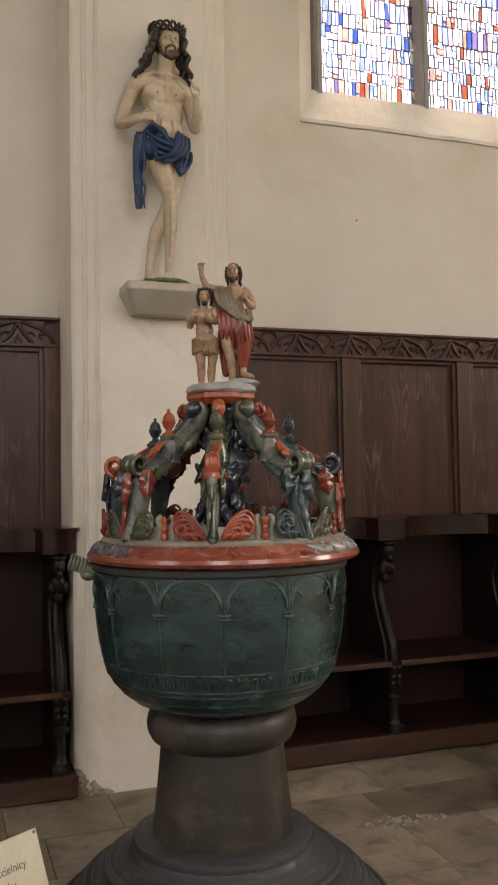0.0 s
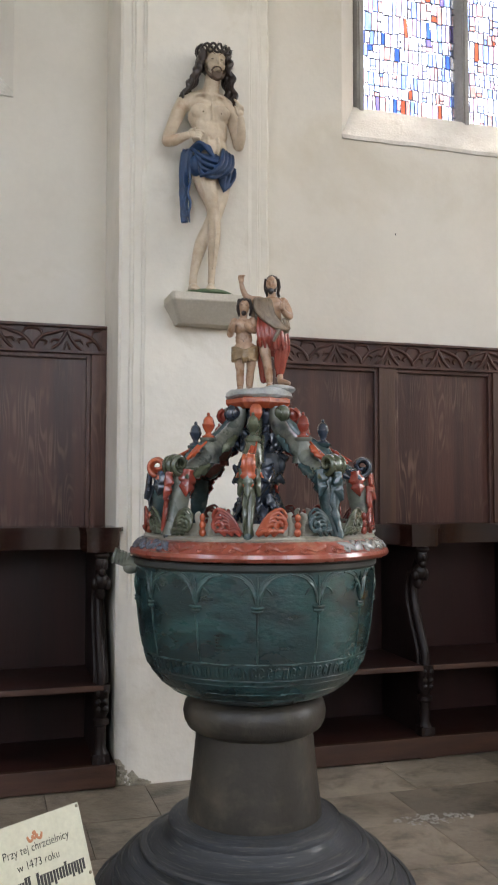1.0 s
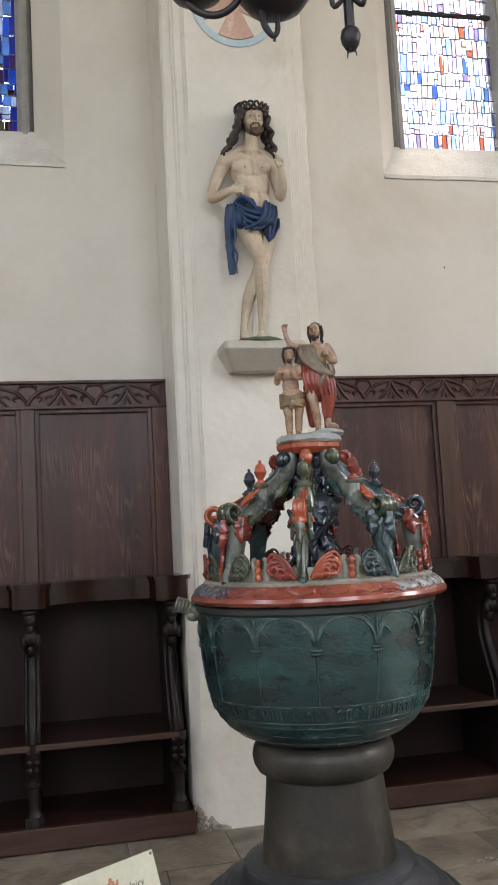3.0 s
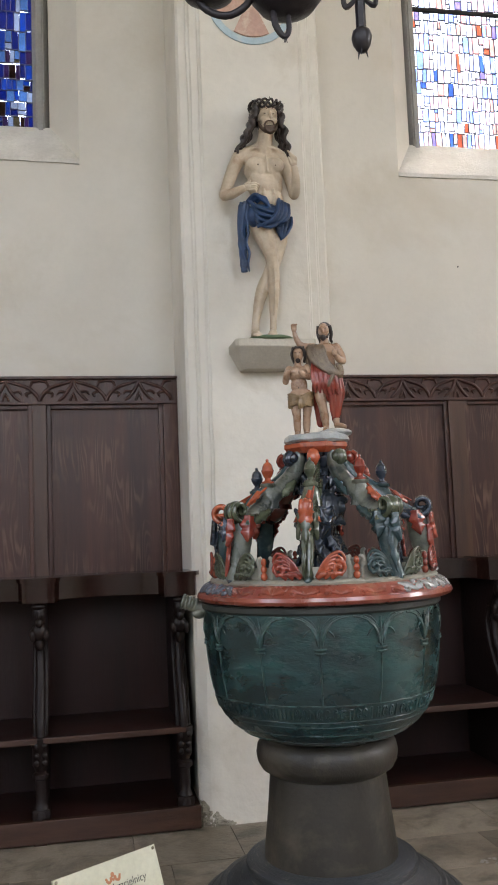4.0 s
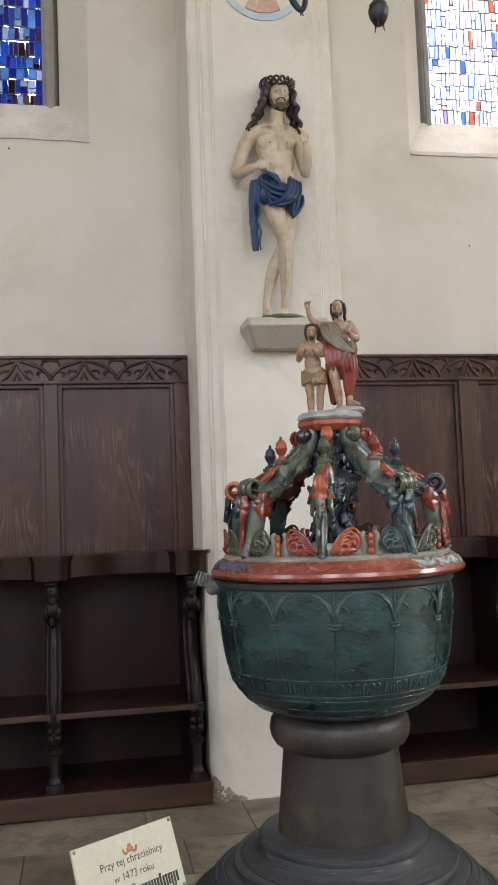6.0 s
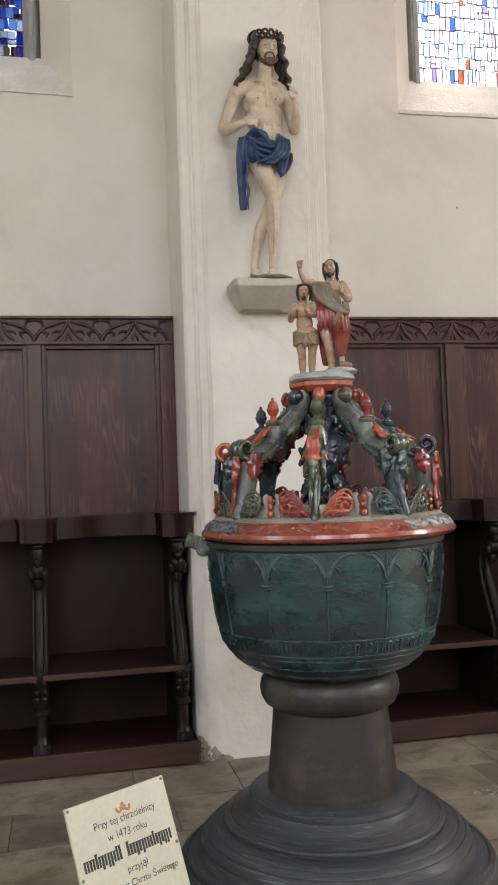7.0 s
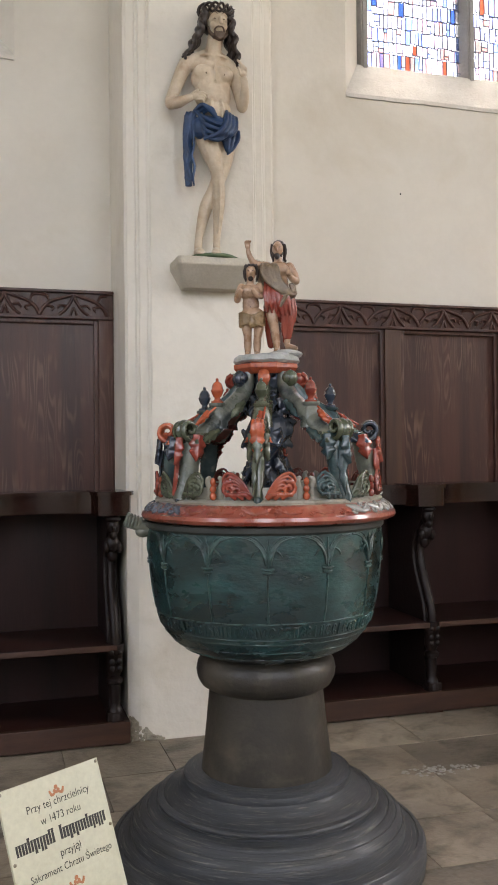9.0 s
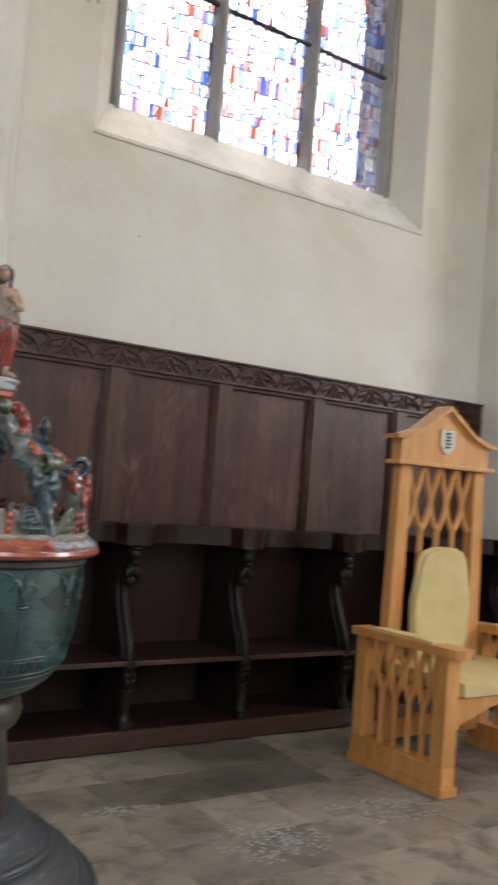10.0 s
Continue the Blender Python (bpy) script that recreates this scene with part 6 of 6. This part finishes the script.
words("Sakrament Chrztu \u015awi\u0119tego", SW * 0.53, -0.226, 0.0238)
for a, b in ((0.018, 0.132), (0.15, 0.302)):
    x = a
    rl = random.Random(int(a * 1000))
    while x < b - 0.006:
        w = rl.uniform(0.0055, 0.0075)
        h0, h1 = (-0.157, -0.131) if rl.random() < 0.72 else rl.choice(((-0.157, -0.123), (-0.164, -0.131)))
        bm = bmesh.new()
        prism(bm, [(x, h0), (x + w, h0), (x + w, h1 - 0.004), (x + w + 0.002, h1), (x, h1)], 0.0004, 0.0012)
        part("bar", bm, INK, plate, "bold black bar")
        x += w + rl.uniform(0.0022, 0.0032)
for cy, sc in ((-0.042, 1), (-0.262, 1)):
    bm = bmesh.new()
    for s in (-1, 1):
        tube(bm, [(SW * 0.53 + s * 0.022, cy + 0.004, 0.001, 0.003), (SW * 0.53 + s * 0.016, cy - 0.008, 0.001, 0.004), (SW * 0.53 + s * 0.005, cy - 0.004, 0.001, 0.003)], 6, flat=0.25, up=(0, 0, 1))
    for dx, dy, r in ((0, 0.008, 0.006), (-0.006, 0, 0.005), (0.006, 0, 0.005), (0, -0.004, 0.004)):
        ball(bm, (SW * 0.53 + dx, cy + dy, 0.001), (r, r, 0.0008), 8)
    part("ornament", bm, RUST, plate, "small russet ornament")
for x, v in ((0.008, -0.008), (SW - 0.008, -0.008), (0.008, -0.17), (SW - 0.008, -0.17), (0.008, -SH + 0.008), (SW - 0.008, -SH + 0.008)):
    bm = bmesh.new()
    ball(bm, (x, v, 0.0), (0.0045, 0.0045, 0.003), 8)
    part("screw", bm, BRASS, plate, "dull metal screw")

# ---- chandelier, of which the lower parts hang into view ----
HX, HY, HZ = 0.046, -2.3, 2.55
lamp = thing("chandelier", (HX, HY, HZ), "black iron chandelier with curled arms and drop buds", "chandelier")
bm = bmesh.new()
lathe(bm, [(0, 0.0), (0.03, 0.002), (0.07, 0.022), (0.098, 0.06), (0.108, 0.1), (0.1, 0.15), (0.07, 0.19), (0.035, 0.22), (0.025, 0.3), (0.04, 0.34), (0.02, 0.4), (0.015, 0.7), (0, 0.7)], 32)
part("bowl", bm, IRON, lamp, "rounded black iron bowl", smooth=50)
bm = bmesh.new()
tube(bm, [(-0.035, 0, 0.02, 0.007), (-0.034, -0.01, -0.03, 0.009), (-0.014, -0.012, -0.062, 0.007), (0.0, -0.01, -0.045, 0.007), (0.003, 0, 0.005, 0.006)], 8)
for s in (-0.004, 0.0, 0.004):
    tube(bm, [(-0.01, -0.012, -0.06, 0.002), (-0.01 + s, -0.013, -0.078, 0.001)], 5)
part("lower_loop", bm, IRON, lamp, smooth=60)
def iron_arm(a, reach, z, bud):
    """A curled arm; with bud, a drop hangs from it."""
    c, s_ = math.cos(a), math.sin(a)
    def ap(r, h):
        return (r * c, r * s_, z + h)
    bm = bmesh.new()
    tube(bm, [(*ap(0.07, 0.03), 0.009), (*ap(0.1, -0.035), 0.0095), (*ap(0.155, -0.062), 0.0095), (*ap(0.215, -0.03), 0.009), (*ap(0.235, 0.05), 0.009), (*ap(0.21, 0.12), 0.008), (*ap(0.17, 0.13), 0.006)], 8)
    arm = part("arm", bm, IRON, lamp, smooth=60)
    if not bud:
        return
    bm = bmesh.new()
    d = ap(reach, 0.0)
    zt = -0.122
    tube(bm, [(d[0], d[1], 0.2, 0.0125), (d[0], d[1], zt + 0.06, 0.0125)], 6, smooth=1)
    for t in (-1, 1):
        tube(bm, [(d[0] + t * 0.012 * c, d[1] + t * 0.012 * s_, zt + 0.15, 0.006), (d[0] + t * 0.035 * c, d[1] + t * 0.035 * s_, zt + 0.132, 0.007), (d[0] + t * 0.042 * c, d[1] + t * 0.042 * s_, zt + 0.16, 0.006)], 7)
    lathe(bm, [(0, zt + 0.012), (0.012, zt + 0.015), (0.022, zt + 0.032), (0.026, zt + 0.05), (0.022, zt + 0.066), (0.012, zt + 0.074), (0, zt + 0.076)], 12, d[0], d[1])
    for t in range(3):
        w = 2.1 * t
        tube(bm, [(d[0] + 0.01 * math.cos(w), d[1] + 0.01 * math.sin(w), zt + 0.018, 0.003), (d[0] + 0.014 * math.cos(w), d[1] + 0.014 * math.sin(w), zt, 0.001)], 5)
    part("drop_bud", bm, IRON, arm, "iron drop ending in a bud", smooth=50)


iron_arm(radians(-15), 0.182, 0.16, True)
iron_arm(radians(168), 0.19, 0.07, False)
for k in range(4):
    iron_arm(radians((45, 115, 235, 305)[k]), 0.19, 0.42, False)
bm = bmesh.new()
lathe(bm, [(0, 0.04), (0.03, 0.045), (0.062, 0.062), (0.07, 0.075), (0.06, 0.075), (0, 0.06)], 20, -0.19, 0.04)
part("drip_pan", bm, IRON, lamp, "flat iron drip pan", smooth=50)
bm = bmesh.new()
tube(bm, [(0, 0, 0.69, 0.01), (0, 0, TOP - HZ, 0.01)], 8, smooth=1)
part("hanging_rod", bm, IRON, lamp)

# ---- floor slabs ----
rl = random.Random(17)
rest = bmesh.new()
y = -0.36
count = 0
while y > -8.8:
    d = rl.choice((0.34, 0.38, 0.44))
    x = -6.8 + rl.uniform(0, 0.4)
    while x < 8.4:
        w = rl.choice((0.34, 0.42, 0.5, 0.6))
        g = 0.0014
        near = -1.7 < x < 4.4 and y > -3.2
        h = rl.uniform(-0.0025, 0.0)
        bm = bmesh.new() if near else rest
        x0, x1, y0, y1 = x + g, x + w - g, y - d + g, y - g
        c = 0.001
        b = [bm.verts.new(p) for p in ((x0, y0, -0.03), (x1, y0, -0.03), (x1, y1, -0.03), (x0, y1, -0.03))]
        m = [bm.verts.new(p) for p in ((x0, y0, h - c), (x1, y0, h - c), (x1, y1, h - c), (x0, y1, h - c))]
        t = [bm.verts.new(p) for p in ((x0 + c, y0 + c, h), (x1 - c, y0 + c, h), (x1 - c, y1 - c, h), (x0 + c, y1 - c, h))]
        for u, v in ((b, m), (m, t)):
            for i in range(4):
                bm.faces.new((u[i], u[(i + 1) % 4], v[(i + 1) % 4], v[i]))
        bm.faces.new(t)
        if near:
            part("slab", bm, SLAB, floor)
            count += 1
        x += w
    y -= d
part("far_slabs", rest, SLAB, floor, "")["kind"] = "stuff"

# crumbs of old mortar on the worn slabs
bm = bmesh.new()
rl = random.Random(5)
for cx, cy, rx, ry, n in ((1.12, -1.13, 0.17, 0.06, 90), (1.5, -1.62, 0.24, 0.18, 190), (2.2, -1.5, 0.34, 0.2, 150)):
    for k in range(n):
        a, r = rl.uniform(0, 6.28), rl.random() ** 0.6
        s = rl.uniform(0.002, 0.01)
        x, y = cx + rx * r * math.cos(a), cy + ry * r * math.sin(a)
        pts = [(x + s * rl.uniform(0.5, 1.2) * math.cos(w), y + s * rl.uniform(0.5, 1.2) * math.sin(w)) for w in np.linspace(0, 5.4, 6)]
        prism(bm, pts, -0.004, rl.uniform(0.0006, 0.002))
crumbs = part("mortar_crumbs", bm, STONE_GREY)
tagged(crumbs, "pale crumbs of old mortar on the worn slabs", "mortar crumbs", kind="stuff")
